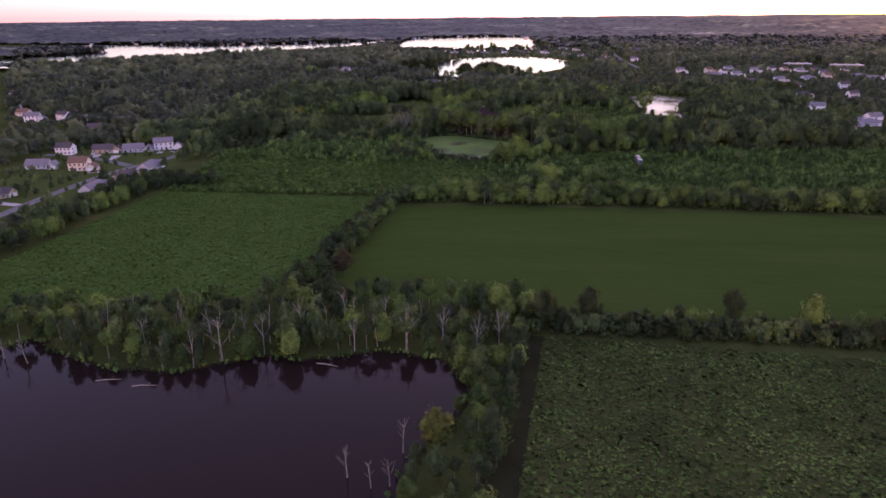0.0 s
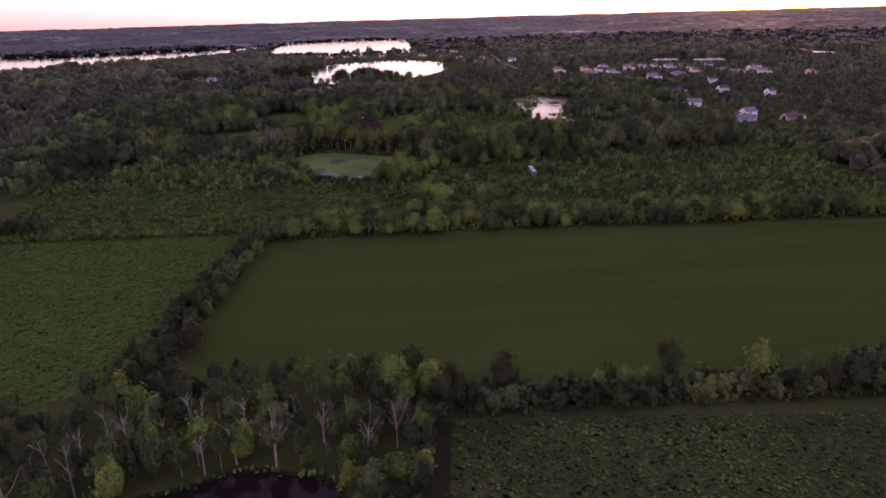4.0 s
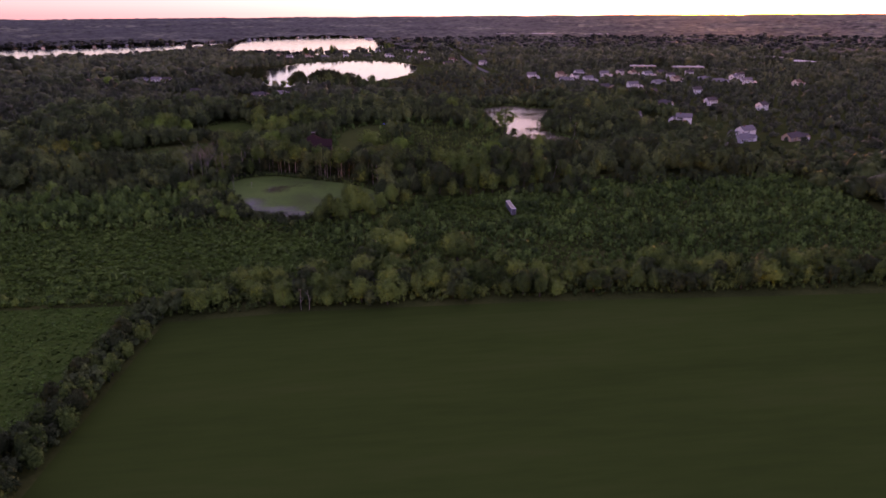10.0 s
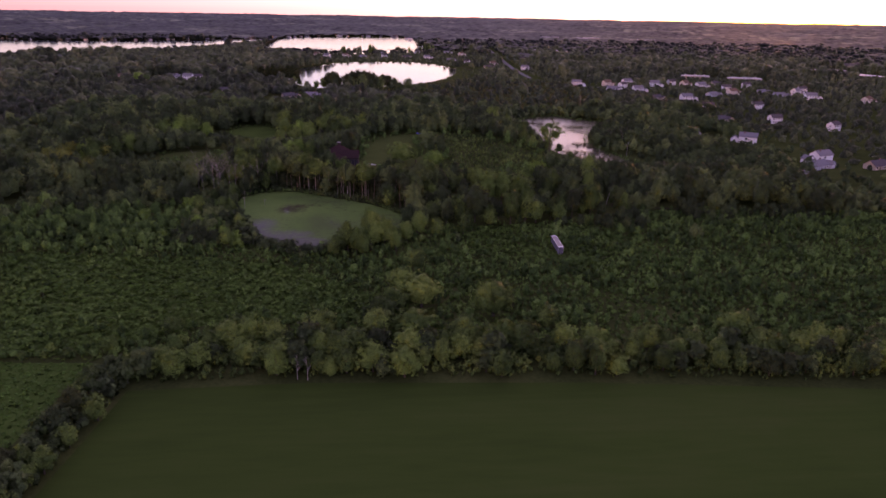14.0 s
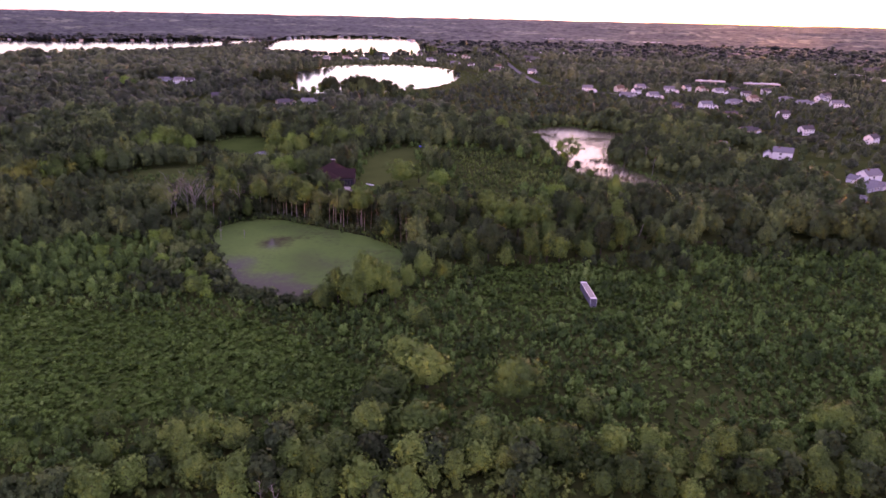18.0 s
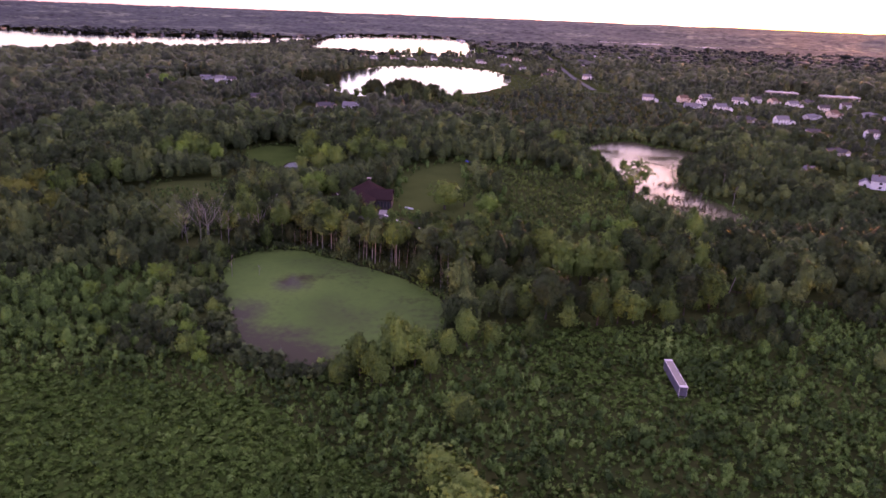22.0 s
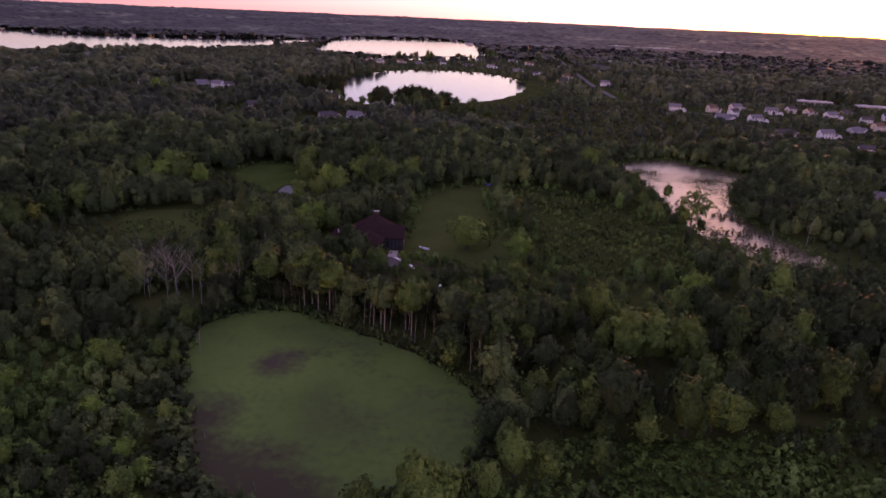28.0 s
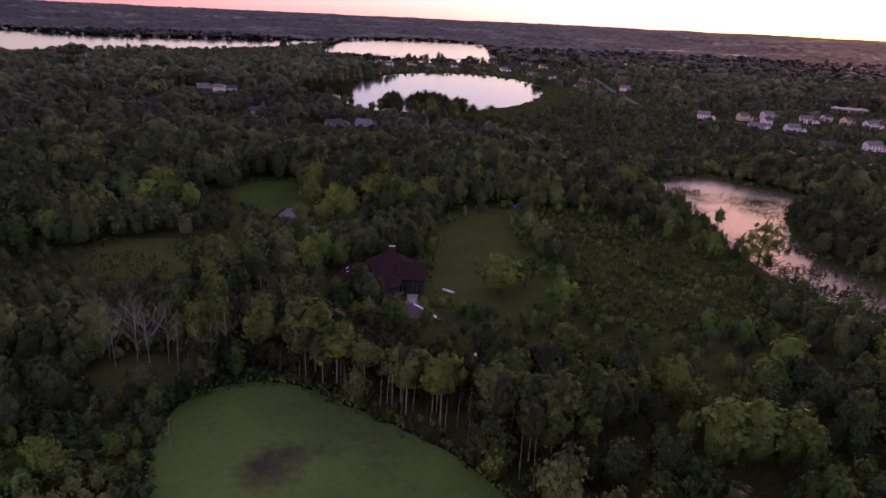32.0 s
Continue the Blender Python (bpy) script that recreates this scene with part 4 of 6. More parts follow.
DEAD_A = [(-94, 156.5, 11, 0.2), (-101, 152, 8, 0.14), (-83, 162, 9, 0.14), (-56, 166.5, 8, 0.15), (-40, 167.5, 10, 0.22), (-19, 168, 9, 0.15), (-110, 151, 7, 0.12),
          (-33, 118, 6, 0.12), (-44, 108, 6, 0.12), (-38, 105, 5, 0.1), (-34, 106, 5, 0.1), (-120, 160, 8, 0.12), (-74, 172, 10, 0.14), (-48, 174, 10, 0.13), (-30, 176, 9, 0.13),
          (-62, 180, 10, 0.13), (-100, 164, 9, 0.12), (-12, 172, 9, 0.12), (-152, 150, 6, 0.12), (-161, 152, 5, 0.12)]
for x, y, h, w in DEAD_A:
    dead_tree(x, y, h * 1.45, thick=w * 1.25)
for k in range(22):
    a = k / 21
    dead_tree(-150 + 138 * a + rng.uniform(-3, 3), 163 + 10 * a + rng.uniform(-4, 12), rng.uniform(9, 13), thick=rng.uniform(0.11, 0.19), forks=5)
for x, y, h, w in ((-106, 556, 11, 0.13), (-101, 554, 12, 0.14), (-111, 553, 9, 0.12), (-104, 559, 10, 0.12), (-97, 557, 10, 0.11), (-115, 557, 9, 0.11), (-87, 555, 13, 0.16), (-84, 557, 13, 0.15), (-53, 562, 15, 0.15), (-24, 336, 7, 0.1), (-21, 335.5, 7, 0.1),
                   (-79, 516, 8, 0.12), (-69, 519, 4, 0.1), (-82, 600, 10, 0.15), (-92, 552, 14, 0.14), (-80, 559, 15, 0.14), (-74, 561, 14, 0.13), (150, 640, 10, 0.14), (175, 655, 11, 0.14), (182, 690, 12, 0.14)):
    dead_tree(x, y, h * (1.5 if x < -95 else 1.2), thick=w, wide=1.1 if x < -95 else 0.35, forks=14 if x < -95 else 9)
for x, y, h in ((-62, 474, 3.0), (-44, 456, 2.6), (7, 486, 4.0), (4, 478, 3.2)):
    dead_tree(x, y, h, "thin bare snag standing in the duckweed", 3, 0.3, 0.07)
SLENDER = [(-64, 551), (-58, 549), (-43.5, 543), (-40, 546), (-33, 536), (-30, 539), (-27, 534), (-24, 536), (-19, 531), (-15, 528), (-12, 531), (-9, 524), (-3, 521), (0, 517), (3, 511), (6, 506)]
for x, y in SLENDER + [(x + rng.uniform(-3, 3), y + rng.uniform(2, 6)) for x, y in SLENDER[::2]]:
    if abs(x + 6.8) > 1.6 or y < 540:
        dead_tree(x + 1.5, y + 2.5, rng.uniform(10, 17), "slender bare trunk with pale bark at the water's edge", 2, 0.1, rng.uniform(0.065, 0.11))
TAKEN.extend([(-104, 546, 8), (-86, 548, 5), (-7, 554, 4), (-7, 548, 3)])


# ==== woods, scrub and crops, too many to count ====
def scattered(name, x, y, height, spread, forms, mat, label, category, lift=0.0):
    """All plants of one stand in one mesh: forms are (corners, quads, triangles, facing) ten metres high."""
    x, y, height = (np.asarray(a, float) for a in (x, y, height))
    n = len(x)
    pick, turn = rng.integers(0, len(forms), n), rng.uniform(0, 2 * math.pi, n)
    vs, qs, ts, os, base = [], [], [], [], 0
    for k, (v, q, t, o) in enumerate(forms):
        i = np.flatnonzero(pick == k)
        c, s = np.cos(turn[i])[:, None], np.sin(turn[i])[:, None]
        f = (height[i] / 10.0)[:, None]
        w = f * (spread[i] if isinstance(spread, np.ndarray) else spread) * rng.uniform(0.85, 1.2, (len(i), 1))
        vx = (v[:, 0] * c - v[:, 1] * s) * w + x[i][:, None]
        vy = (v[:, 0] * s + v[:, 1] * c) * w + y[i][:, None]
        vz = v[:, 2] * f + (rise(x[i], y[i]) + lift)[:, None]
        vs.append(np.stack([vx, vy, vz], -1).reshape(-1, 3))
        os.append(np.stack([o[:, 0] * c - o[:, 1] * s, o[:, 0] * s + o[:, 1] * c, np.broadcast_to(o[:, 2], vx.shape)], -1).reshape(-1, 3))
        step = (base + np.arange(len(i)) * len(v))[:, None, None]
        qs.append((q[None] + step).reshape(-1, 4))
        ts.append((t[None] + step).reshape(-1, 3))
        base += len(i) * len(v)
    return tagged(new(name, mesh_np(name, np.concatenate(vs), np.concatenate(qs), mat, np.concatenate(ts), np.concatenate(os))), label, category, "", "stuff")


def jittered(x0, x1, y0, y1, step, jitter=0.45):
    gx, gy = np.meshgrid(np.arange(x0, x1, step), np.arange(y0, y1, step))
    gx, gy = gx.ravel(), gy.ravel()
    return gx + rng.uniform(-jitter, jitter, len(gx)) * step, gy + rng.uniform(-jitter, jitter, len(gx)) * step


OPEN = [POND_A, POND_B, POND_C, MARSH, LAKE_NEAR, LAKE_FAR, LAKE_WEST, FIELD_A, FIELD_B, FIELD_C, TRACK, LAWN_A, MEADOW_A, SCRUB, ROWS_FIELD, TOWN_CORE]


def free_of(x, y, polys):
    ok = np.ones(len(x), bool)
    for p in polys:
        ok &= ~inside(p, x, y)
    return ok


def clear_of_taken(x, y, gap):
    a = np.array(TAKEN)
    ok = np.ones(len(x), bool)
    for k in range(0, len(x), 2000):
        d = (x[k:k + 2000, None] - a[:, 0]) ** 2 + (y[k:k + 2000, None] - a[:, 1]) ** 2
        ok[k:k + 2000] = (d > (a[:, 2] + gap) ** 2).all(1)
    return ok


def sight_lines(x, y, height):
    """Garden trees stay low where they stand before a house."""
    out = height.copy()
    for hx, hy in PADS:
        near = (np.abs(x - hx) < 20) & (y < hy + 8) & (y > hy - 130)
        out[near] = np.minimum(out[near], 3.0 + 2.5 * rng.random(near.sum()) + 0.06 * np.clip(hy - y[near] - 8, 0, 130))
    return out


def off_roads(x, y, gap):
    ok = np.ones(len(x), bool)
    for line, width in ROADS:
        for (ax, ay), (bx, by) in zip(line, line[1:]):
            t = np.clip(((x - ax) * (bx - ax) + (y - ay) * (by - ay)) / ((bx - ax) ** 2 + (by - ay) ** 2 + 1e-9), 0, 1)
            ok &= np.hypot(x - ax - t * (bx - ax), y - ay - t * (by - ay)) > width / 2 + gap
    for hx, hy in PADS:
        ok &= np.hypot(x - hx, y - hy) > 9 + gap
    return ok


MID = [crown((r, 0.6, 10.0, c), n, 0.62, 12, 0.62, 0.22, 0.42, 5, (0.75, 1.25)) for r, c, n in ((5.6, 0.1, 104), (5.2, 0.15, 98), (4.6, 0.2, 90), (3.8, 0.3, 80)) for _ in range(4)]
FAR = [crown((r, 0.2, 10.0, c), 17, 1.05, 8, 0.85, 0.3, 0.5, 4, (0.85, 1.15)) for r, c in ((6.2, 0.05), (5.8, 0.1), (5.0, 0.15)) for _ in range(5)]
CLUMP = [crown((6.4, 0.2, 10.0, 0.1), 5, 1.6, 4, 1.0, 0.45, 0.62, 1, (0.8, 1.05)) for _ in range(10)]
LOW = [crown((5.0, 0.2, 10.0, 0.3), 13, 1.8, 6, 0.6, 0.36, 0.58, 0, body=False) for _ in range(10)]
TUFT = [crown((6.5, 0.0, 10.0, 0.3), 5, 4.6, 4, 0, 0.4, 0.6) for _ in range(6)]




# ==== buildings ====
def gable(bm, x0, y0, x1, y1, z, top):
    """A block with a ridge along x."""
    m = (y0 + y1) / 2
    return loft(bm, [[(x, y0, 0), (x, y1, 0), (x, y1, z), (x, m, top), (x, y0, z)] for x in (x0, x1)])


def gable_roof(bm, x0, y0, x1, y1, z, top, over=0.45, thick=0.18):
    m = (y0 + y1) / 2
    slope = (top - z) / (m - y0)
    a, b = y0 - over, y1 + over
    za = z - over * slope
    ring = lambda x: [(x, a, za), (x, m, top), (x, b, za), (x, b, za + thick), (x, m, top + thick * 1.15), (x, a, za + thick)]
    return loft(bm, [ring(x0 - over), ring(x1 + over)])


def window(parent, x, y, z, w, h, axis, mat=None):
    """A framed pane on a wall; axis: the wall faces along x or y, with its sign."""
    s = 1 if axis[0] == "+" else -1
    bm, gl = bmesh.new(), bmesh.new()
    for b, d0, d1, e in ((bm, -0.02, 0.06, 0.12), (gl, 0.062, 0.08, 0.0)):
        if axis[1] == "y":
            box(b, x - w / 2 - e, min(y + s * d0, y + s * d1), z - e, x + w / 2 + e, max(y + s * d0, y + s * d1), z + h + e)
        else:
            box(b, min(x + s * d0, x + s * d1), y - w / 2 - e, z - e, max(x + s * d0, x + s * d1), y + w / 2 + e, z + h + e)
    f = part("window", bm, mat or TRIM, parent)
    part("pane", gl, GLASS, f)
    return f


def house(name, w, d, storeys, wall, roof, label, wing=True, group="houses"):
    """A family house with a gabled main block, a garage wing, windows, doors and a chimney."""
    root = new(name)
    z = 2.75 * storeys + 0.3
    top = z + d * 0.36
    part("wall", gable(bmesh.new(), -w / 2, -d / 2, w / 2, d / 2, z, top), wall, root)
    part("roof", gable_roof(bmesh.new(), -w / 2, -d / 2, w / 2, d / 2, z, top), roof, root, "shingled gable roof")
    for level in range(storeys):
        for fx in (-0.36, -0.12, 0.12, 0.36):
            if not (level == 0 and fx == -0.12):
                window(root, fx * w, -d / 2, 1.0 + 2.75 * level, 1.2, 1.3, "-y")
            if fx == 0.36:
                window(root, 0.1 * w, d / 2, 1.0 + 2.75 * level, 1.8, 1.3, "+y")
        window(root, -w / 2, 0, 1.0 + 2.75 * level, 1.2, 1.3, "-x")
        window(root, w / 2, -1.5, 1.0 + 2.75 * level, 1.2, 1.3, "+x")
    part("door", boxed(-0.12 * w - 0.5, -d / 2 - 0.08, 0.1, -0.12 * w + 0.5, -d / 2 + 0.02, 2.2), DOOR, root)
    part("chimney", boxed(w * 0.2, 0.4, top - 1.6, w * 0.2 + 0.9, 1.2, top + 0.9), BRICK, root)
    if wing:
        gw, gd = 6.5, 6.8
        x0 = w / 2
        bm = loft(bmesh.new(), [[(x0, y, 0), (x0 + gw, y, 0), (x0 + gw, y, 2.9), (x0 + gw / 2, y, 5.2), (x0, y, 2.9)][::-1] for y in (-d / 2 - 1.5, -d / 2 - 1.5 + gd)])
        part("garage_wall", bm, wall, root)
        bm = bmesh.new()
        ring = lambda y: [(x0 - 0.3, y, 2.65), (x0 + gw / 2, y, 5.2), (x0 + gw + 0.4, y, 2.6), (x0 + gw + 0.4, y, 2.78), (x0 + gw / 2, y, 5.4), (x0 - 0.3, y, 2.83)]
        part("garage_roof", loft(bm, [ring(-d / 2 - 1.95), ring(-d / 2 - 1.5 + gd + 0.3)]), roof, root)
        part("garage_door", boxed(x0 + 0.8, -d / 2 - 1.57, 0.05, x0 + gw - 0.8, -d / 2 - 1.45, 2.25), TRIM, root)
    return tagged(root, label, "house", group)


def put(ob, x, y, turn):
    ob.matrix_world = pose(x, y, float(rise(x, y)), 0, 0, turn)
    PADS.append((x, y))
    return ob


def road(name, line, width, z, mat, label, category="road"):
    p = [Vector((*q, 0)) for q in line]
    for _ in range(3):
        p = [p[0]] + [v for a, b in zip(p, p[1:]) for v in (a.lerp(b, 0.25), a.lerp(b, 0.75))] + [p[-1]]
    bm = bmesh.new()
    last = None
    for k, v in enumerate(p):
        d = (p[min(k + 1, len(p) - 1)] - p[max(k - 1, 0)]).normalized()
        n = Vector((-d.y, d.x, 0)) * width / 2
        lift = Vector((0, 0, float(rise(v.x, v.y)) + z))
        pair = (bm.verts.new(v + n + lift), bm.verts.new(v - n + lift))
        if last:
            bm.faces.new((last[0], last[1], pair[1], pair[0]))
        last = pair
    bmesh.ops.recalc_face_normals(bm, faces=bm.faces)
    ROADS.append(([(v.x, v.y) for v in p[::3]] + [(p[-1].x, p[-1].y)], width))
    return tagged(part(name, bm, mat, None), label, category, "", "structure")


PADS, ROADS = [], []
road("road_lakeshore", [(-222, 1330), (-205, 1450), (-160, 1600), (-85, 1685), (25, 1700), (118, 1570), (136, 1450)], 7.0, 0.1, DIRT, "narrow sandy road along the lake shore")
road("road_west", [(-276, 230), (-277, 300), (-278, 359), (-275, 407), (-262, 432), (-258, 462), (-262, 476)], 7.0, 0.07, ROAD_PALE, "grey residential road with concrete kerbs")
road("road_west_drive", [(-275, 418), (-300, 434), (-330, 446), (-362, 452)], 6.5, 0.08, ROAD_PALE, "side street with driveways", "road")
for k, line in enumerate(([(-262, 464), (-272, 474)], [(-300, 436), (-304, 452)], [(-281, 400), (-292, 396)], [(-281, 316), (-300, 320)], [(-318, 444), (-322, 456)])):
    road(f"driveway_{k + 1}", line, 5.0, 0.085 + 0.004 * k, CONCRETE, "pale concrete driveway", "driveway")
road("road_east", [(218, 1300), (218, 1350), (220, 1530), (244, 1906), (278, 2590)], 9, 0.1, ROAD_PALE, "straight road running to the horizon")
road("road_town", [(262, 1190), (330, 1145), (400, 1165), (470, 1170), (540, 1090)], 5.5, 0.1, ASPHALT, "street winding between houses")
road("drive_house", [(-30, 600), (-20, 606), (-14, 598), (8, 580), (60, 560), (117, 520), (190, 508)], 2.6, 0.09, DIRT, "dirt drive through the trees", "track")

HOUSES = [house("house", 14, 9, 2, WHITE, ROOF_GREY, "white two-storey house with a grey shingle roof", True),
          house("house", 15, 9, 1, GREY, ROOF_GREY, "low grey-sided house with a shingle roof", True),
          house("house", 15, 9, 1, TAN, ROOF_DARK, "low tan house with a dark roof", True),
          house("house", 12, 9, 2, CREAM, ROOF_BROWN, "cream two-storey house with a brown roof", True),
          house("house", 12, 8, 2, WHITE, ROOF_DARK, "white house with a dark gable roof", False)]
PLACES = [(0, -282, 480, 25), (1, -300, 468, 20), (2, -322, 464, 15), (3, -302, 404, 10), (2, -254, 372, 95), (1, -256, 346, 92), (1, -335, 408, 10), (4, -347, 455, 5), (2, -305, 324, 80), (1, -254, 405, 95)]
FIRST = set()


def settle(spots, group):
    for k, x, y, turn in spots:
        if k in FIRST:
            ob = copy_thing(HOUSES[k], pose(x, y, float(rise(x, y)), 0, 0, turn))
            PADS.append((x, y))
        else:
            FIRST.add(k)
            ob = put(HOUSES[k], x, y, turn)
        tagged(ob, "", "", group)


settle(PLACES, "houses on the west road")
settle([(0, -491, 614, 20), (4, -466, 626, -10), (1, -438, 616, 30), (2, -392, 565, 10), (4, -665, 818, 0), (0, -634, 819, 15), (1, -560, 700, 25), (3, -520, 640, 5)], "houses in the west woods")
EAST_NEAR = [(1, 302, 618, 30), (0, 318, 640, 200), (2, 346, 618, 20), (1, 268, 578, 60), (4, 420, 786, 30), (0, 300, 716, 150), (2, 330, 836, 20), (4, 386, 831, 10), (1, 268, 751, 80)]
settle(EAST_NEAR, "houses beyond the marsh")
EAST = [(0, 268, 1185), (3, 316, 1190), (1, 306, 1128), (4, 331, 1160), (0, 337, 1110), (0, 390, 1190), (4, 426, 1215), (2, 329, 1020), (3, 440, 1197), (0, 455, 1172), (4, 479, 1138), (1, 424, 1063),
        (0, 368, 1014), (4, 358, 926), (3, 462, 1085), (1, 518, 1063), (0, 560, 1095), (4, 422, 937), (0, 548, 1039), (1, 512, 1100), (4, 586, 1125), (2, 497, 1220), (0, 355, 1215), (4, 530, 1180), (3, 600, 1000)]
settle([(k, x, y, 37 * j % 60 - 20) for j, (k, x, y) in enumerate(EAST)], "houses in the eastern estate")
LAKESIDE = [(4, -301, 1208, 10), (1, -349, 1241, 20), (0, -318, 1214, -10), (3, -407, 1196, 15), (4, -659, 1576, 0), (0, -692, 1598, 10), (3, -578, 1576, 5), (2, -222, 1056, 20), (2, -134, 1000, 30), (1, -107, 1010, -15), (0, -749, 1502, 8)]
settle(LAKESIDE, "houses near the oval lake")
shore = [(x, y) for x, y in LAKE_FAR[6:-6:5] if y > 2900] + [(x + 6, y - 25) for x, y in LAKE_FAR if 1850 < y < 2060][::5] + [(x, y + 25) for x, y in LAKE_WEST if y > 2390 and x > -1500][::4]
shore += [(x - 18, y) for x, y in LAKE_WEST if x < -1150 and 1350 < y < 2100][::4]
settle([(int(j * 7) % 5, x + rng.uniform(-15, 15), y + 18, float(rng.uniform(-40, 40))) for j, (x, y) in enumerate(shore)], "houses on the lake shores")
settle([(int(j * 3) % 5, x, y, float(rng.uniform(-40, 40))) for j, (x, y) in enumerate([(-170, 1760), (-130, 1790), (-90, 1770), (-40, 1800), (10, 1790), (60, 1760), (-200, 1820), (110, 1700), (140, 1620), (170, 1500),
                                                                                         (240, 1480), (190, 1580), (260, 1620), (280, 1760), (220, 1850), (300, 1900), (150, 1900), (120, 2000)])], "houses between the lakes")

# cottages along the far shore
COTTAGES = []
for k, (wall, roof, label) in enumerate(((WHITE, ROOF_GREY, "small white lakeside cottage with a grey roof"), (CREAM, ROOF_BROWN, "small cream lakeside cottage with a brown roof"), (GREY, ROOF_DARK, "small grey lakeside cottage with a dark roof"))):
    root = new("cottage")
    bm = boxed(-6, -4.5, 0, 6, 4.5, 4.6)
    gable(bm, -6, -4.5, 6, 4.5, 4.6, 7.6)
    part("wall", bm, wall, root)
    bm = bmesh.new()
    gable_roof(bm, -6, -4.5, 6, 4.5, 4.6, 7.6)
    part("roof", bm, roof, root)
    COTTAGES.append(tagged(root, label, "cottage", "cottages on the far shore"))
west_rim = sorted((x, y) for x, y in LAKE_WEST if y > 2380 and x > -1700) + sorted((x, y) for x, y in LAKE_FAR if y > 2950)
for k in range(48):
    x, y = west_rim[(k * 13) % len(west_rim)]
    x, y = x + rng.uniform(-22, 22), y + rng.uniform(3, 14)
    spot = pose(x, y, float(rise(x, y)), 0, 0, rng.uniform(-50, 50)) @ Matrix.Diagonal((0.9, 0.9, 0.9, 1))
    if k < 3:
        COTTAGES[k].matrix_world = spot
    else:
        copy_thing(COTTAGES[k % 3], spot)

for x, y, w, d, turn in ((640, 3200, 90, 40, 10), (720, 3100, 120, 45, 5), (800, 3150, 100, 50, 8), (905, 2950, 130, 40, 20), (373, 2069, 60, 26, 12), (425, 2041, 70, 24, 10), (1010, 3000, 110, 40, 0),
                         (512, 1328, 46, 18, -18), (582, 1292, 52, 18, -12), (850, 1400, 120, 34, -75), (846, 1500, 90, 30, 10), (980, 1650, 120, 36, 20), (1100, 2300, 140, 40, 20)):
    root = new("commercial_building")
    root.matrix_world = pose(x, y, float(rise(x, y)), 0, 0, turn)
    PADS.extend([(x + a, y) for a in (-w / 3, 0, w / 3)])
    tall = 5.0 if y < 1700 else 8.0
    part("wall", boxed(-w / 2, -d / 2, 0, w / 2, d / 2, tall), TAN, root)
    part("roof", boxed(-w / 2 - 0.3, -d / 2 - 0.3, tall + 0.003, w / 2 + 0.3, d / 2 + 0.3, tall + 0.6), ROOF_WHITE, root, "flat white roof")
    for k in range(6):
        window(root, -w / 2 + (k + 0.5) * w / 6, -d / 2, 1, w / 9, 3, "-y")
    for k in range(3):
        part("roof_unit", boxed(-w / 3 + k * w / 3 - 2, -2, tall + 0.6, -w / 3 + k * w / 3 + 2, 2, tall + 2), STEEL, root)
    tagged(root, "large flat-roofed commercial building with a white roof", "building", "commercial buildings")


def hip(bm, cx, cy, r, z, top, sides, spin=0.0, rz=None, ridge=0.0):
    a = [2 * math.pi * k / sides + spin for k in range(sides)]
    eave = [(cx + r * math.cos(t), cy + r * math.sin(t)) for t in a]
    lo = [bm.verts.new((x, y, z)) for x, y in eave]
    up = [bm.verts.new((x, y, z + 0.25)) for x, y in eave]
    tip = bm.verts.new((cx, cy, top))
    bm.faces.new(lo[::-1])
    for k in range(sides):
        bm.faces.new((lo[k], lo[(k + 1) % sides], up[(k + 1) % sides], up[k]))
        bm.faces.new((up[k], up[(k + 1) % sides], tip))
    return bm


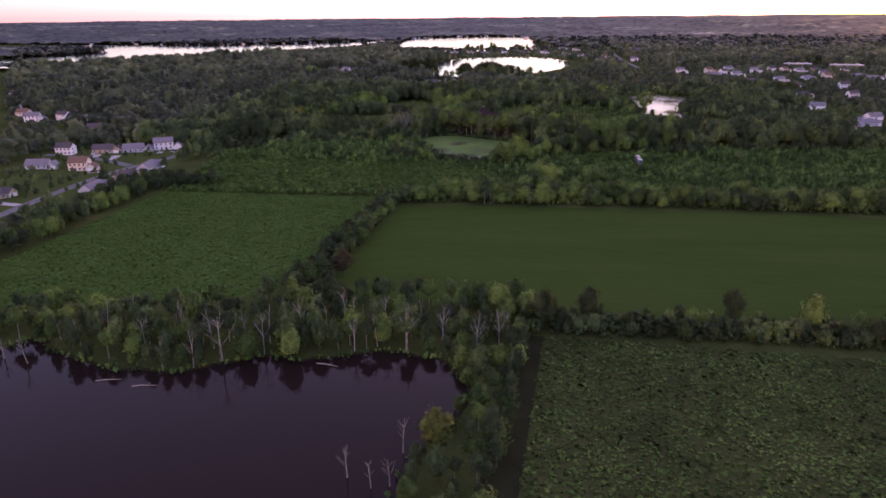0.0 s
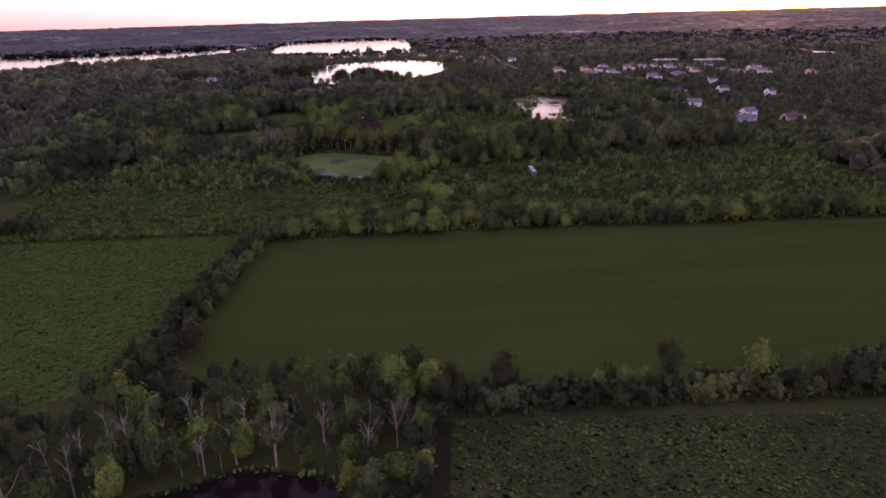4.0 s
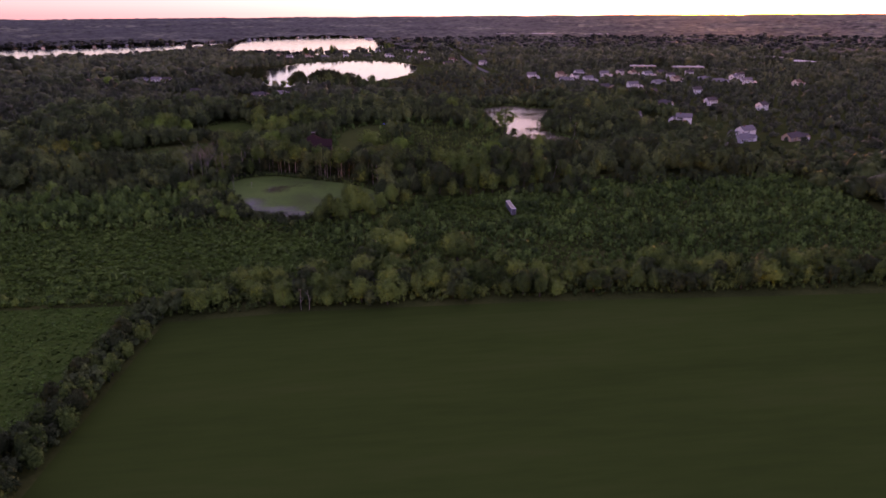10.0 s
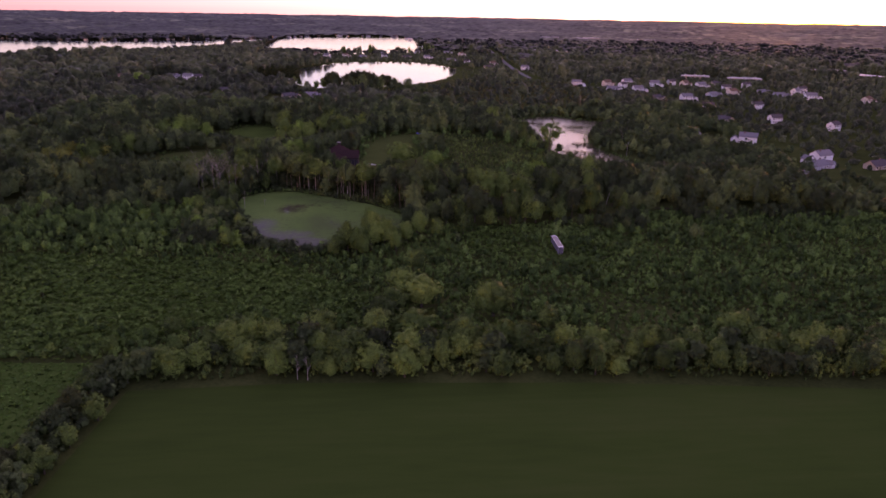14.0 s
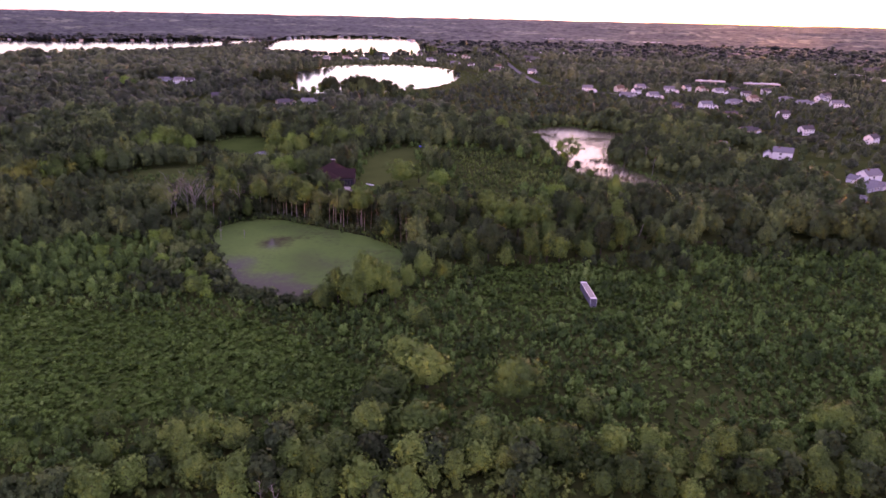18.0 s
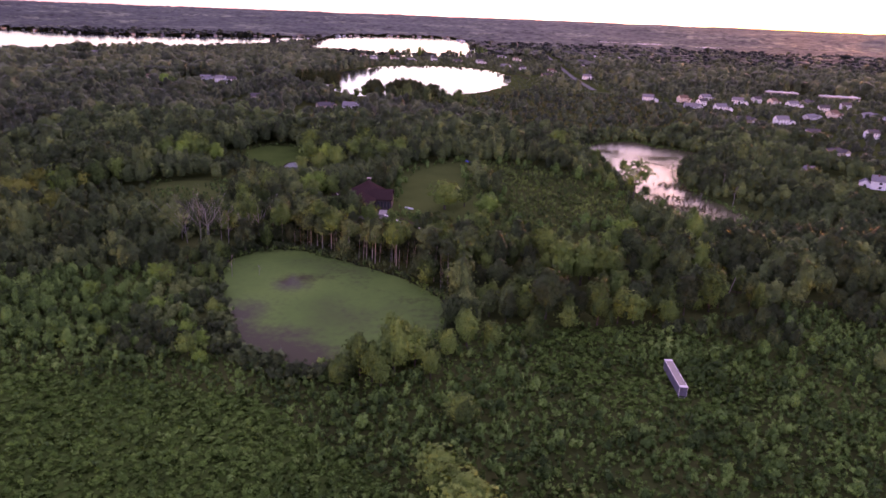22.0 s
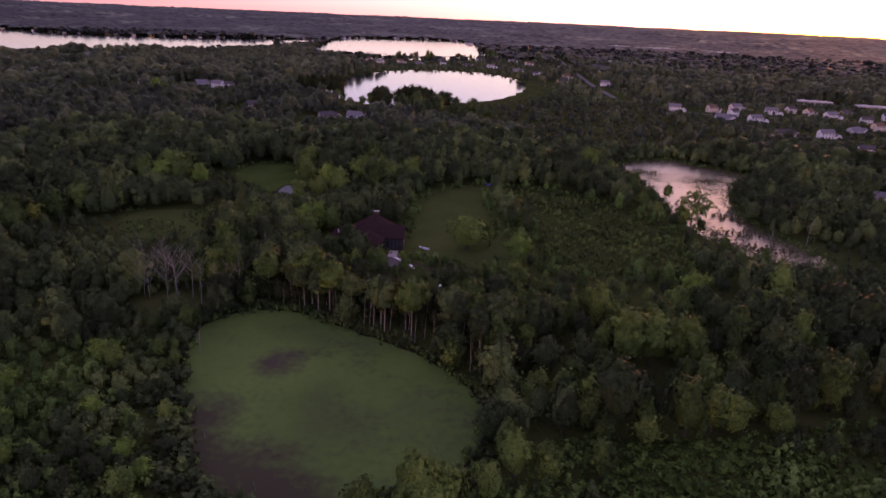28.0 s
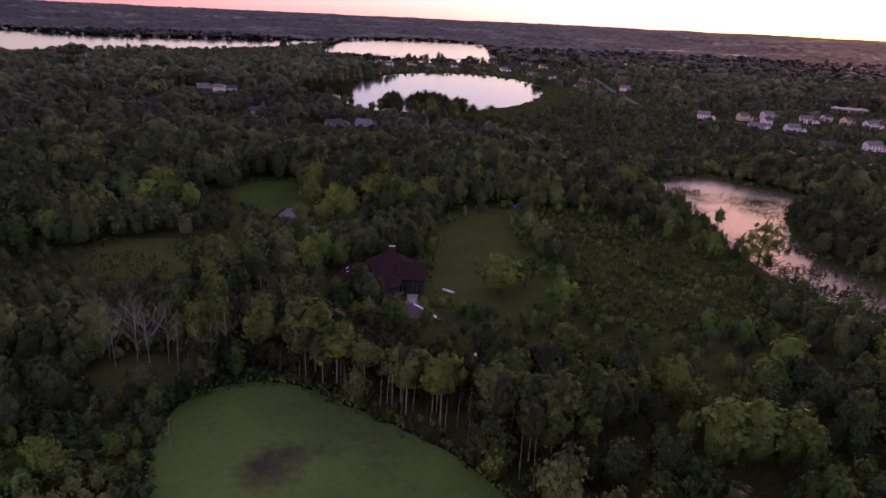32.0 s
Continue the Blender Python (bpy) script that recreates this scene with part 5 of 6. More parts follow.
def lodge():
    """The large house in the woods: two many-sided blocks under steep red-brown roofs."""
    root = new("lodge_house")
    root.matrix_world = pose(-39, 626, 0, 0, 0, 0)
    for cx, cy, r, z, top, name in ((0, 6, 11.5, 6.2, 13.0, "wall"), (-2.5, -10, 9.0, 5.6, 11.0, "wall")):
        bm = bmesh.new()
        loft(bm, [[(cx + (r - 1.0) * math.cos(a), cy + (r - 1.0) * math.sin(a), h) for a in (2 * math.pi * (k + 0.5) / 8 for k in range(8))] for h in (0, z)])
        part(name, bm, BRICK_DARK, root)
        part("roof", hip(bmesh.new(), cx, cy, r, z, top, 8, math.pi / 8), ROOF_RED, root, "steep red-brown shingle roof")
        for k in range(8):
            a = 2 * math.pi * k / 8
            rr = (r - 1.0) * math.cos(math.pi / 8)
            for level in (1.0, 3.7):
                bm = bmesh.new()
                box(bm, -0.04, -0.8, 0, 0.06, 0.8, 1.5)
                bm.transform(pose(cx + rr * math.cos(a), cy + rr * math.sin(a), level, 0, 0, math.degrees(a)))
                f = part("window", bm, ROOF_DARK, root)
                bm = bmesh.new()
                box(bm, 0.062, -0.68, 0.12, 0.085, 0.68, 1.38)
                bm.transform(pose(cx + rr * math.cos(a), cy + rr * math.sin(a), level, 0, 0, math.degrees(a)))
                part("pane", bm, GLASS, f)
    bm = bmesh.new()
    loft(bm, [[(x, y, z) for y, z in ((-6.5, 0), (6.5, 0), (6.5, 5.8), (0, 9.6), (-6.5, 5.8))] for x in (4, 14)])
    part("wing", bm, BRICK_DARK, root)
    bm = bmesh.new()
    loft(bm, [[(x, y, z) for y, z in ((-7.2, 5.4), (0, 9.6), (7.2, 5.4), (7.2, 5.65), (0, 9.9), (-7.2, 5.65))] for x in (3, 14.6)])
    part("wing_roof", bm, ROOF_RED, root, "red-brown gable roof")
    # low west wing under a hipped roof with skylights
    part("west_wall", boxed(-19, -9, 0, -7, 7, 3.6), BRICK_DARK, root)
    bm = bmesh.new()
    loft(bm, [[(-20, -10, 3.5), (-6, -10, 3.5), (-6, 8, 3.5), (-20, 8, 3.5)], [(-20, -10, 3.7), (-6, -10, 3.7), (-6, 8, 3.7), (-20, 8, 3.7)], [(-13.4, -4, 8.2), (-9, -4, 8.2), (-9, 2, 8.2), (-13.4, 2, 8.2)]])
    part("west_roof", bm, ROOF_RED, root, "low red-brown hipped roof")
    for x, y, z in ((-15.6, -4.2, 6.7), (-13.0, -6.6, 6.25), (-10.6, -6.4, 6.4), (-16.8, 1.4, 5.85)):
        bm = boxed(-0.4, -0.55, -0.05, 0.4, 0.55, 0.12)
        bm.transform(pose(x, y, z, 35 if y < -5 else 0, -35 if y > -5 else 0, 0))
        part("skylight", bm, TRIM, root, "white-framed skylight")
    for x in (-17.5, -14.5, -11.5, -8.8):
        window(root, x, -9, 1.0, 1.1, 1.5, "-y", ROOF_DARK)
    # tall windows in the gable of the east wing
    for x in (5.2, 7.0, 8.8, 10.6, 12.4):
        window(root, x, -6.5, 0.7, 1.2, 3.6, "-y", ROOF_DARK)
    part("gate_post", boxed(-21.5, -13.5, 0, -20.6, -12.6, 2.0), TRIM, root, "white gate post")
    part("chimney", boxed(-1.0, 7.4, 9.5, 1.2, 8.6, 13.6), BRICK_DARK, root, "brick chimney")
    part("chimney_cap", boxed(-1.2, 7.2, 13.6, 1.4, 8.8, 13.85), CONCRETE, root, "pale chimney cap")
    part("deck", boxed(-16, -4, 2.6, -9.5, 10, 2.85), TAN, root, "wooden deck")
    for y in (-3.6, 1, 5.5, 9.6):
        part("deck_post", boxed(-15.8, y - 0.12, 0, -15.55, y + 0.12, 3.8), TRIM, root)
    part("deck_rail", boxed(-15.9, -4, 3.72, -15.6, 10, 3.84), TRIM, root)
    part("porch_step", boxed(8, -16.5, 0.0, 12, -8, 0.25), CONCRETE, root, "pale stone terrace")
    PADS.extend([(-39, 632), (-41, 616), (-28, 626), (-30, 606), (-52, 622), (-54, 630)])
    return tagged(root, "large dark brick house with steep red-brown roofs among trees", "house")


def garden_seat(x, y, z, turn):
    root = new("garden_seat")
    root.matrix_world = pose(x, y, z, 0, 0, turn)
    part("seat", boxed(-0.7, -0.35, 0.38, 0.7, 0.35, 0.46), TRIM, root)
    part("backrest", boxed(-0.7, 0.3, 0.47, 0.7, 0.37, 1.0), TRIM, root)
    for a, b in ((-0.62, -0.28), (0.62, -0.28), (-0.62, 0.28), (0.62, 0.28)):
        part("leg", boxed(a - 0.05, b - 0.05, 0, a + 0.05, b + 0.05, 0.375), TRIM, root)
    tagged(root, "white garden seat beside the dark brick house", "garden seat", "garden seats")


lodge()
for x, y, z, turn in ((-52.5, 634.5, 2.85, 80), (-51, 623, 2.85, 95), (-45, 605.5, 0.0, 10), (-35, 609, 0.1, 30), (-36, 606, 0.1, -20)):
    garden_seat(x, y, z, turn)
sheet("driveway_lodge", [(-36, 611), (-26, 613), (-21, 604), (-22, 598), (-34, 597), (-42, 603)], 0.1, ASPHALT, "grey forecourt beside the house", category="driveway")
road("path_lodge", [(-30, 612), (-20, 601), (-18, 597)], 1.2, 0.115, TRIM, "white edging along the forecourt", "path")


def trailer():
    root = new("semi_trailer")
    root.matrix_world = pose(75.9, 446.6, 0, 0, 0, 89)
    L, W = 16.2, 2.35
    part("side_panel", boxed(-L / 2 + 0.3, -W / 2, 1.15, L / 2 - 0.3, -W / 2 + 0.06, 3.98), TRAILER_SIDE, root, "faded violet-grey side")
    part("side_panel", boxed(-L / 2 + 0.3, W / 2 - 0.06, 1.15, L / 2 - 0.3, W / 2, 3.98), TRAILER_SIDE, root, "faded violet-grey side")
    part("floor", boxed(-L / 2 + 0.3, -W / 2 + 0.062, 1.15, L / 2 - 0.3, W / 2 - 0.062, 1.32), RUBBER, root)
    part("front_wall", boxed(L / 2 - 0.298, -W / 2 + 0.1, 1.0, L / 2, W / 2 - 0.1, 4.02), TRAILER_WHITE, root)
    for s in (-1, 1):
        part("rear_door", boxed(-L / 2, min(s * 0.02, s * (W / 2 - 0.1)), 1.1, -L / 2 + 0.1, max(s * 0.02, s * (W / 2 - 0.1)), 3.9), TRAILER_SIDE, root)
        part("rear_post", boxed(-L / 2 - 0.02, min(s * (W / 2 - 0.098), s * W / 2), 1.1, -L / 2 + 0.298, max(s * (W / 2 - 0.098), s * W / 2), 4.0), TRAILER_WHITE, root)
        part("roof_rail", boxed(-L / 2 + 1.1, min(s * (W / 2 - 0.09), s * (W / 2 + 0.03)), 3.984, L / 2 - 1.0, max(s * (W / 2 - 0.09), s * (W / 2 + 0.03)), 4.1), STEEL, root)
        part("landing_leg", boxed(L / 2 - 3.0, s * 0.9 - 0.08, 0, L / 2 - 2.8, s * 0.9 + 0.08, 1.14), STEEL, root)
    n = 11
    for k in range(n):
        a = -L / 2 + 1.1 + k * (L - 2.1) / n
        part("roof_sheet", boxed(a + 0.012, -W / 2 + 0.1, 4.0, a + (L - 2.1) / n - 0.012, W / 2 - 0.1, 4.05 + 0.006 * (k % 2)), ALU_ROOF, root)
    part("roof_cap", boxed(-L / 2 - 0.03, -W / 2 - 0.03, 4.004, -L / 2 + 0.55, W / 2 + 0.03, 4.2), TRAILER_WHITE, root, "white roof cap")
    part("roof_cap", boxed(-L / 2 + 0.6, -W / 2 - 0.02, 4.004, -L / 2 + 1.06, W / 2 + 0.02, 4.14), TRAILER_WHITE, root, "white roof cap")
    part("roof_cap", boxed(L / 2 - 0.95, -W / 2 - 0.03, 4.03, L / 2 + 0.03, W / 2 + 0.03, 4.2), TRAILER_WHITE, root, "white roof cap")
    for ax in (-L / 2 + 1.4, -L / 2 + 2.7):
        part("axle", boxed(ax - 0.08, -0.95, 0.43, ax + 0.08, 0.95, 0.59), STEEL, root)
        for s in (-1, 1):
            bm = bmesh.new()
            bmesh.ops.create_cone(bm, cap_ends=True, segments=20, radius1=0.51, radius2=0.51, depth=0.55)
            bm.transform(pose(ax, s * 1.0, 0.51, 90, 0, 0))
            w = part("wheel", bm, RUBBER, root)
            bm = bmesh.new()
            bmesh.ops.create_cone(bm, cap_ends=True, segments=14, radius1=0.28, radius2=0.24, depth=0.06)
            bm.transform(pose(ax, s * 1.3, 0.51, 90 * s, 0, 0))
            part("hub", bm, STEEL, w)
    part("bumper", boxed(-L / 2 + 0.02, -1.0, 0.55, -L / 2 + 0.12, 1.0, 0.68), STEEL, root)
    TAKEN.extend([(76, 443, 5), (76, 449, 5), (75, 454, 5), (77, 436, 4)])
    return tagged(root, "abandoned semi-trailer with a pale roof standing in scrub", "trailer")


trailer()


def car(paint, label):
    root = new("car")
    bm = bmesh.new()
    loft(bm, [[(x, y, z) for x, z in ((-2.2, 0.35), (2.2, 0.35), (2.25, 0.7), (1.2, 0.95), (-2.15, 0.98), (-2.25, 0.6))] for y in (-0.88, 0.88)])
    part("body", bm, paint, root)
    bm = bmesh.new()
    loft(bm, [[(-1.9, -0.8, 0.97), (1.0, -0.8, 0.95), (1.0, 0.8, 0.95), (-1.9, 0.8, 0.97)], [(-1.5, -0.66, 1.45), (0.2, -0.66, 1.45), (0.2, 0.66, 1.45), (-1.5, 0.66, 1.45)]])
    part("cabin", bm, GLASS, root)
    part("roof", boxed(-1.5, -0.67, 1.452, 0.2, 0.67, 1.49), paint, root)
    for x in (-1.35, 1.4):
        for s in (-1, 1):
            bm = bmesh.new()
            bmesh.ops.create_cone(bm, cap_ends=True, segments=14, radius1=0.33, radius2=0.33, depth=0.22)
            bm.transform(pose(x, s * 0.8, 0.33, 90, 0, 0))
            part("wheel", bm, RUBBER, root)
    return tagged(root, label, "car", "parked cars")


CARS = [car(CAR_WHITE, "white car parked by a house"), car(CAR_DARK, "dark car parked by a house"), car(CAR_RED, "red car parked by a house")]
for k, (c, x, y, turn) in enumerate(((0, -303, 446, 80), (1, -269, 470, 140), (2, -288, 397, 10), (0, -276, 462, 30), (1, -296, 320, 5), (0, -324, 452, 95), (1, -262, 466, 100), (2, -258, 455, 15))):
    m = pose(x, y, 0.09, 0, 0, turn)
    if k < 3:
        CARS[c].matrix_world = m
    else:
        copy_thing(CARS[c], m)

# small things
lamp = new("yard_lamp")
lamp.matrix_world = pose(-6.8, 552, 0)
part("pole", tube(bmesh.new(), [(0, 0, 0), (0, 0, 6), (0.1, 0, 12)], [0.17, 0.15, 0.12], 8), BARK_PALE, lamp, "weathered wooden pole")
part("arm", tube(bmesh.new(), [(0.1, 0, 11.6), (0.4, -0.6, 12.1), (0.5, -1.2, 12.2)], [0.05, 0.05, 0.04], 6), STEEL, lamp)
part("lamp_head", loft(bmesh.new(), [[(-0.1, -2.3, 12.1), (1.1, -2.3, 12.1), (1.1, -1.0, 12.1), (-0.1, -1.0, 12.1)], [(0.0, -2.1, 12.6), (0.9, -2.1, 12.6), (0.9, -1.2, 12.6), (0.0, -1.2, 12.6)]]), TRIM, lamp, "white lamp housing")
tagged(lamp, "white yard lamp on a tall wooden pole", "lamp")
pole = new("utility_pole")
pole.matrix_world = pose(118, 515, 0, 0, 12, 0)
part("pole", tube(bmesh.new(), [(0, 0, 0), (0, 0, 5), (0, 0, 9)], [0.17, 0.15, 0.12], 8), BARK_PALE, pole, "leaning pale wooden pole")
part("cross_arm", boxed(-1.0, -0.06, 8.2, 1.0, 0.06, 8.36), BARK, pole)
tagged(pole, "leaning wooden utility pole among trees", "pole")
tarp = new("tarp_shelter")
tarp.matrix_world = pose(20, 752, 0.05, 0, 0, 20)
part("cover", loft(bmesh.new(), [[(-2.6, -1.5, 0.0), (2.6, -1.5, 0), (2.6, 1.5, 0), (-2.6, 1.5, 0)], [(-2.3, -1.0, 0.9), (2.3, -1.0, 0.8), (2.3, 1.0, 0.7), (-2.3, 1.0, 0.9)]]), BLUE, tarp)
part("rope", tube(bmesh.new(), [(-2.7, 0, 0.1), (0, 0.1, 0.95), (2.7, 0, 0.1)], [0.03, 0.03, 0.03], 4), BARK_PALE, tarp)
tagged(tarp, "blue tarpaulin thrown over a stack at the lawn's edge", "tarpaulin")
boat = new("canoe")
boat.matrix_world = pose(-15.5, 623, 0.08, 0, 0, -32)
part("hull", loft(bmesh.new(), [[(x, w, 0.0), (x, w * 1.15, 0.45), (x, 0, 0.62), (x, -w * 1.15, 0.45), (x, -w, 0.0)] for x, w in ((-2.9, 0.06), (-1.8, 0.5), (0, 0.62), (1.8, 0.5), (2.9, 0.06))]), CANVAS, boat)
part("keel", boxed(-2.7, -0.04, 0.6, 2.7, 0.04, 0.68), TRIM, boat)
tagged(boat, "pale upturned boat lying on the lawn", "boat")
for x, y, turn in ((-24, 128, 60), (-122, 143, 15), (-62, 157, -10), (-110, 141, 10)):
    log = new("fallen_log")
    log.matrix_world = pose(x, y, 0.12, 0, 0, turn)
    part("trunk", tube(bmesh.new(), [(-3.5, 0, 0), (-1, 0.2, 0.1), (3.5, -0.2, 0.05)], [0.22, 0.2, 0.08], 7), BARK_PALE, log)
    part("branch", tube(bmesh.new(), [(0.5, 0.1, 0.1), (1.4, 0.8, 0.5)], [0.08, 0.03], 5), BARK_PALE, log)
    tagged(log, "pale fallen log lying in the pond", "log", "fallen logs")

# woods that the camera flies over
x, y = jittered(-300, 330, 440, 880, 7.8)
ok = free_of(x, y, OPEN + [BANK_ZONE]) & (~inside(TOWN_EAST, x, y) | (rng.random(len(x)) < 0.45)) & clear_of_taken(x, y, 1.6) & off_roads(x, y, 2)
x, y = x[ok], y[ok]
near = (y < 640) & (np.abs(x - 10) < 120)
order = np.argsort(np.hypot(x[near] + 5, (y[near] - 500) * 0.8))
nx, ny = x[near][order], y[near][order]
for a, b in zip(nx[:270], ny[:270]):
    if a < -25 and b < 472:
        continue
    u = rng.random()
    low = bool(inside(LOW_WOODS, np.array([a]), np.array([b]))[0])
    tree("woodland_tree", a, b, rng.uniform(4.5, 9.0) if low or (b > 566 and -34 < a < 112) else 8.5 + rng.gamma(3.0, 1.8), "round" if u < 0.7 else "tall", LEAF_WOOD if u < 0.35 or 0.6 < u < 0.75 else LEAF if u < 0.9 else LEAF_PALE, "green woodland tree with a dense crown", "tree", "woodland trees", 0.86 if u < 0.7 else 0.95)
x, y = np.concatenate([x[~near], nx[270:]]), np.concatenate([y[~near], ny[270:]])
high = 13.5 + 5 * np.array([noise.noise((a * 0.025, b * 0.025, 3)) for a, b in zip(x, y)]) + rng.gamma(1.6, 2.4, len(x)) - 2.0
high = np.where(inside(LOW_WOODS, x, y), rng.uniform(4.5, 10.0, len(x)), sight_lines(x, y, high))
high = np.clip(high, 3.0, 23.0)
for glade in (MEADOW_A, POND_C):
    gap = np.full(len(x), 1e9)
    for a, b in rounded(glade, 1):
        gap = np.minimum(gap, np.hypot(x - a, y - b))
    south = (y < np.mean(glade, 0)[1]) & (gap < 60)
    high = np.where(south, np.minimum(high, 2.5 + 0.22 * gap), high)
marsh_far = np.full(len(x), 1e9)
for a, b in MARSH:
    marsh_far = np.minimum(marsh_far, np.hypot(x - a, y - b))
high = np.where((y < 665) & (x > 80), np.minimum(high, 3.2 + 0.24 * marsh_far), np.where((x < 140) & (x > 60), np.minimum(high, 5.0 + 0.3 * marsh_far), high))
high = np.where(y > 835, np.minimum(high, 6.0 + 0.4 * marsh_far), np.where(x > 165, np.minimum(high, 7.0 + 0.5 * marsh_far), high))
LAWN_FRONT = [(-34, 572), (-10, 566), (60, 566), (112, 590), (112, 612), (60, 594), (34, 610), (-20, 608), (-34, 600)]
high = np.where(inside(LAWN_FRONT, x, y), np.minimum(high, rng.uniform(4.0, 8.5, len(x))), high)
close = (y < 800) & (np.abs(x) < 260)
scattered("woods_edge", x[~close], y[~close], high[~close], 1.0, FAR, LEAF_WOOD, "mixed green woodland behind the house and the ponds", "woods")
x, y, high = x[close], y[close], high[close]
scattered("woods", x, y, high, 0.9, MID, LEAF_WOOD, "dense mixed green woodland with uneven crowns", "woods")

# woods beyond
def main_road(x, y):
    return ~((y > 1250) & (y < 2600) & (np.abs(x - np.interp(y, [1300, 1530, 1906, 2590], [218, 220, 244, 278])) < 13))


def far_edge(x, y):
    return np.hypot(x, y - 200) + 70 * np.sin(x * 0.013) + 50 * np.sin(x * 0.031 + y * 0.017)


x, y = jittered(-1700, 1700, 120, 2430, 12.2)
ok = (np.abs(x) < 0.76 * (y + 70)) & ((far_edge(x, y) < 1680) | inside(ISTHMUS, x, y) | inside(PENINSULA, x, y)) & ~((x > -300) & (x < 330) & (y > 440) & (y < 880))
x, y = x[ok], y[ok]
ok = free_of(x, y, OPEN) & off_roads(x, y, 3) & main_road(x, y) & clear_of_taken(x, y, 2)
town = inside(TOWN_EAST, x, y) | inside(TOWN_WEST, x, y)
ok &= ~town | (rng.random(len(x)) < 0.92)
ok &= (y > 440) | (np.abs(x) > 250)
x, y = x[ok], y[ok]
high = 14.0 + 5 * np.array([noise.noise((a * 0.012, b * 0.012, 3)) for a, b in zip(x, y)]) + rng.gamma(2.0, 1.4, len(x)) - 2.0
giant = rng.random(len(x)) < 0.16
high = np.where(giant, high + rng.uniform(2.0, 5.5, len(x)), high * rng.uniform(0.7, 1.05, len(x)))
low = inside(FEN, x, y)
high = np.where(low, 2.5 + rng.gamma(1.6, 2.0, len(x)), high)
high = np.where(inside(ISTHMUS, x, y), rng.uniform(2.5, 6.5, len(x)), np.where(inside(PENINSULA, x, y), rng.uniform(7, 14, len(x)), high))
reach = np.full(len(x), 1e9)
for a, b in LAKE_NEAR:
    reach = np.minimum(reach, np.hypot(x - a, y - b))
high = np.where((reach < 55) & (x > -150) & (y < 1500), np.minimum(high, 1.2 + 0.04 * reach), high)
high = np.minimum(high, 24.0)
high = sight_lines(x, y, np.where(inside(TOWN_EAST, x, y), high * 0.6, high))
wide = (np.where(high < 6, 1.4, 0.9) * rng.uniform(0.75, 1.35, len(x)))[:, None]
beyond = np.hypot(x, y - 384) > 850
for pick, forms in ((~beyond, FAR), (beyond, CLUMP)):
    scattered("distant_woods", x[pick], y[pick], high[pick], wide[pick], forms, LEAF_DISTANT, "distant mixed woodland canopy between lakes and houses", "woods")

# canopy out to the horizon
radii = [1450.0]
while radii[-1] < 5300:
    radii.append(radii[-1] + max(7.0, radii[-1] * 0.0050))
radii = np.array(radii)
angles = np.radians(np.arange(-50, 50, 0.22))
cr, ca = np.meshgrid(radii, angles, indexing="ij")
cr = cr + rng.uniform(-2.5, 2.5, cr.shape)
cx, cy = cr * np.sin(ca), 200 + cr * np.cos(ca)


def domes(x, y, cell):
    """Height of a canopy of round crowns set at random in cells."""
    best = np.zeros(x.shape)
    ix, iy = np.floor(x / cell), np.floor(y / cell)
    for di in (-1, 0, 1):
        for dj in (-1, 0, 1):
            jx, jy = ix + di, iy + dj
            h1 = np.mod(np.sin(jx * 127.1 + jy * 311.7) * 43758.5453, 1)
            h2 = np.mod(np.sin(jx * 269.5 + jy * 183.3) * 43758.5453, 1)
            h3 = np.mod(np.sin(jx * 419.2 + jy * 371.9) * 43758.5453, 1)
            d = np.hypot(x - (jx + 0.15 + 0.7 * h1) * cell, y - (jy + 0.15 + 0.7 * h2) * cell) / (cell * 0.85)
            best = np.maximum(best, (0.65 + 0.6 * h3) * np.sqrt(np.clip(1 - d * d, 0, 1)))
    return best


cz = rise(cx, cy) + 11.0 * domes(cx, cy, 22.0) * (0.15 + 0.95 * domes(cx, cy, 240.0))
nr, nang = cx.shape
ii, jj = np.meshgrid(np.arange(nr - 1), np.arange(nang - 1), indexing="ij")
quads = np.stack([ii * nang + jj, ii * nang + jj + 1, (ii + 1) * nang + jj + 1, (ii + 1) * nang + jj], -1).reshape(-1, 4)
mx, my = cx[ii, jj].ravel(), cy[ii, jj].ravel()
keep = free_of(mx, my, [LAKE_NEAR, LAKE_FAR, LAKE_WEST, FEN, ISTHMUS, PENINSULA]) & ((far_edge(mx, my) > 1590) | (np.abs(mx) > 0.76 * (my + 70))) & off_roads(mx, my, 2) & main_road(mx, my)
tagged(new("horizon_woods", mesh_np("horizon_woods", np.stack([cx, cy, cz], -1).reshape(-1, 3), quads[keep], LEAF_HAZY)),
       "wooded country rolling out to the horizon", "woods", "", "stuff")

WEST_BANK = [(-58, 462), (-66, 496), (-76, 536), (-80, 568), (-190, 566), (-200, 470), (-110, 452), (-82, 448)]
x, y = jittered(-205, -60, 445, 570, 4.6)
ok = inside(WEST_BANK, x, y) & free_of(x, y, [POND_B]) & clear_of_taken(x, y, 0.5) & (np.hypot(x + 104, y - 548) > 9)
x, y = x[ok], y[ok]
high = np.minimum(2.6 + rng.gamma(1.8, 0.9, len(x)), 2.2 + 0.2 * np.hypot(x + 45, (y - 500) * 0.75) - 7.2)
high = np.maximum(high, 0.9)
high = high * 1.45
old = (x > -98) | (y > 512)
scattered("bank_woods", x[old], y[old], high[old], 0.95, MID, LEAF_WOOD, "young trees and tall shrubs on the pond's bank", "woods")
scattered("bank_scrub", x[~old], y[~old], high[~old] * 0.85, 0.95, MID, LEAF_SHRUB, "bright willow scrub behind the pond's bank", "scrub")

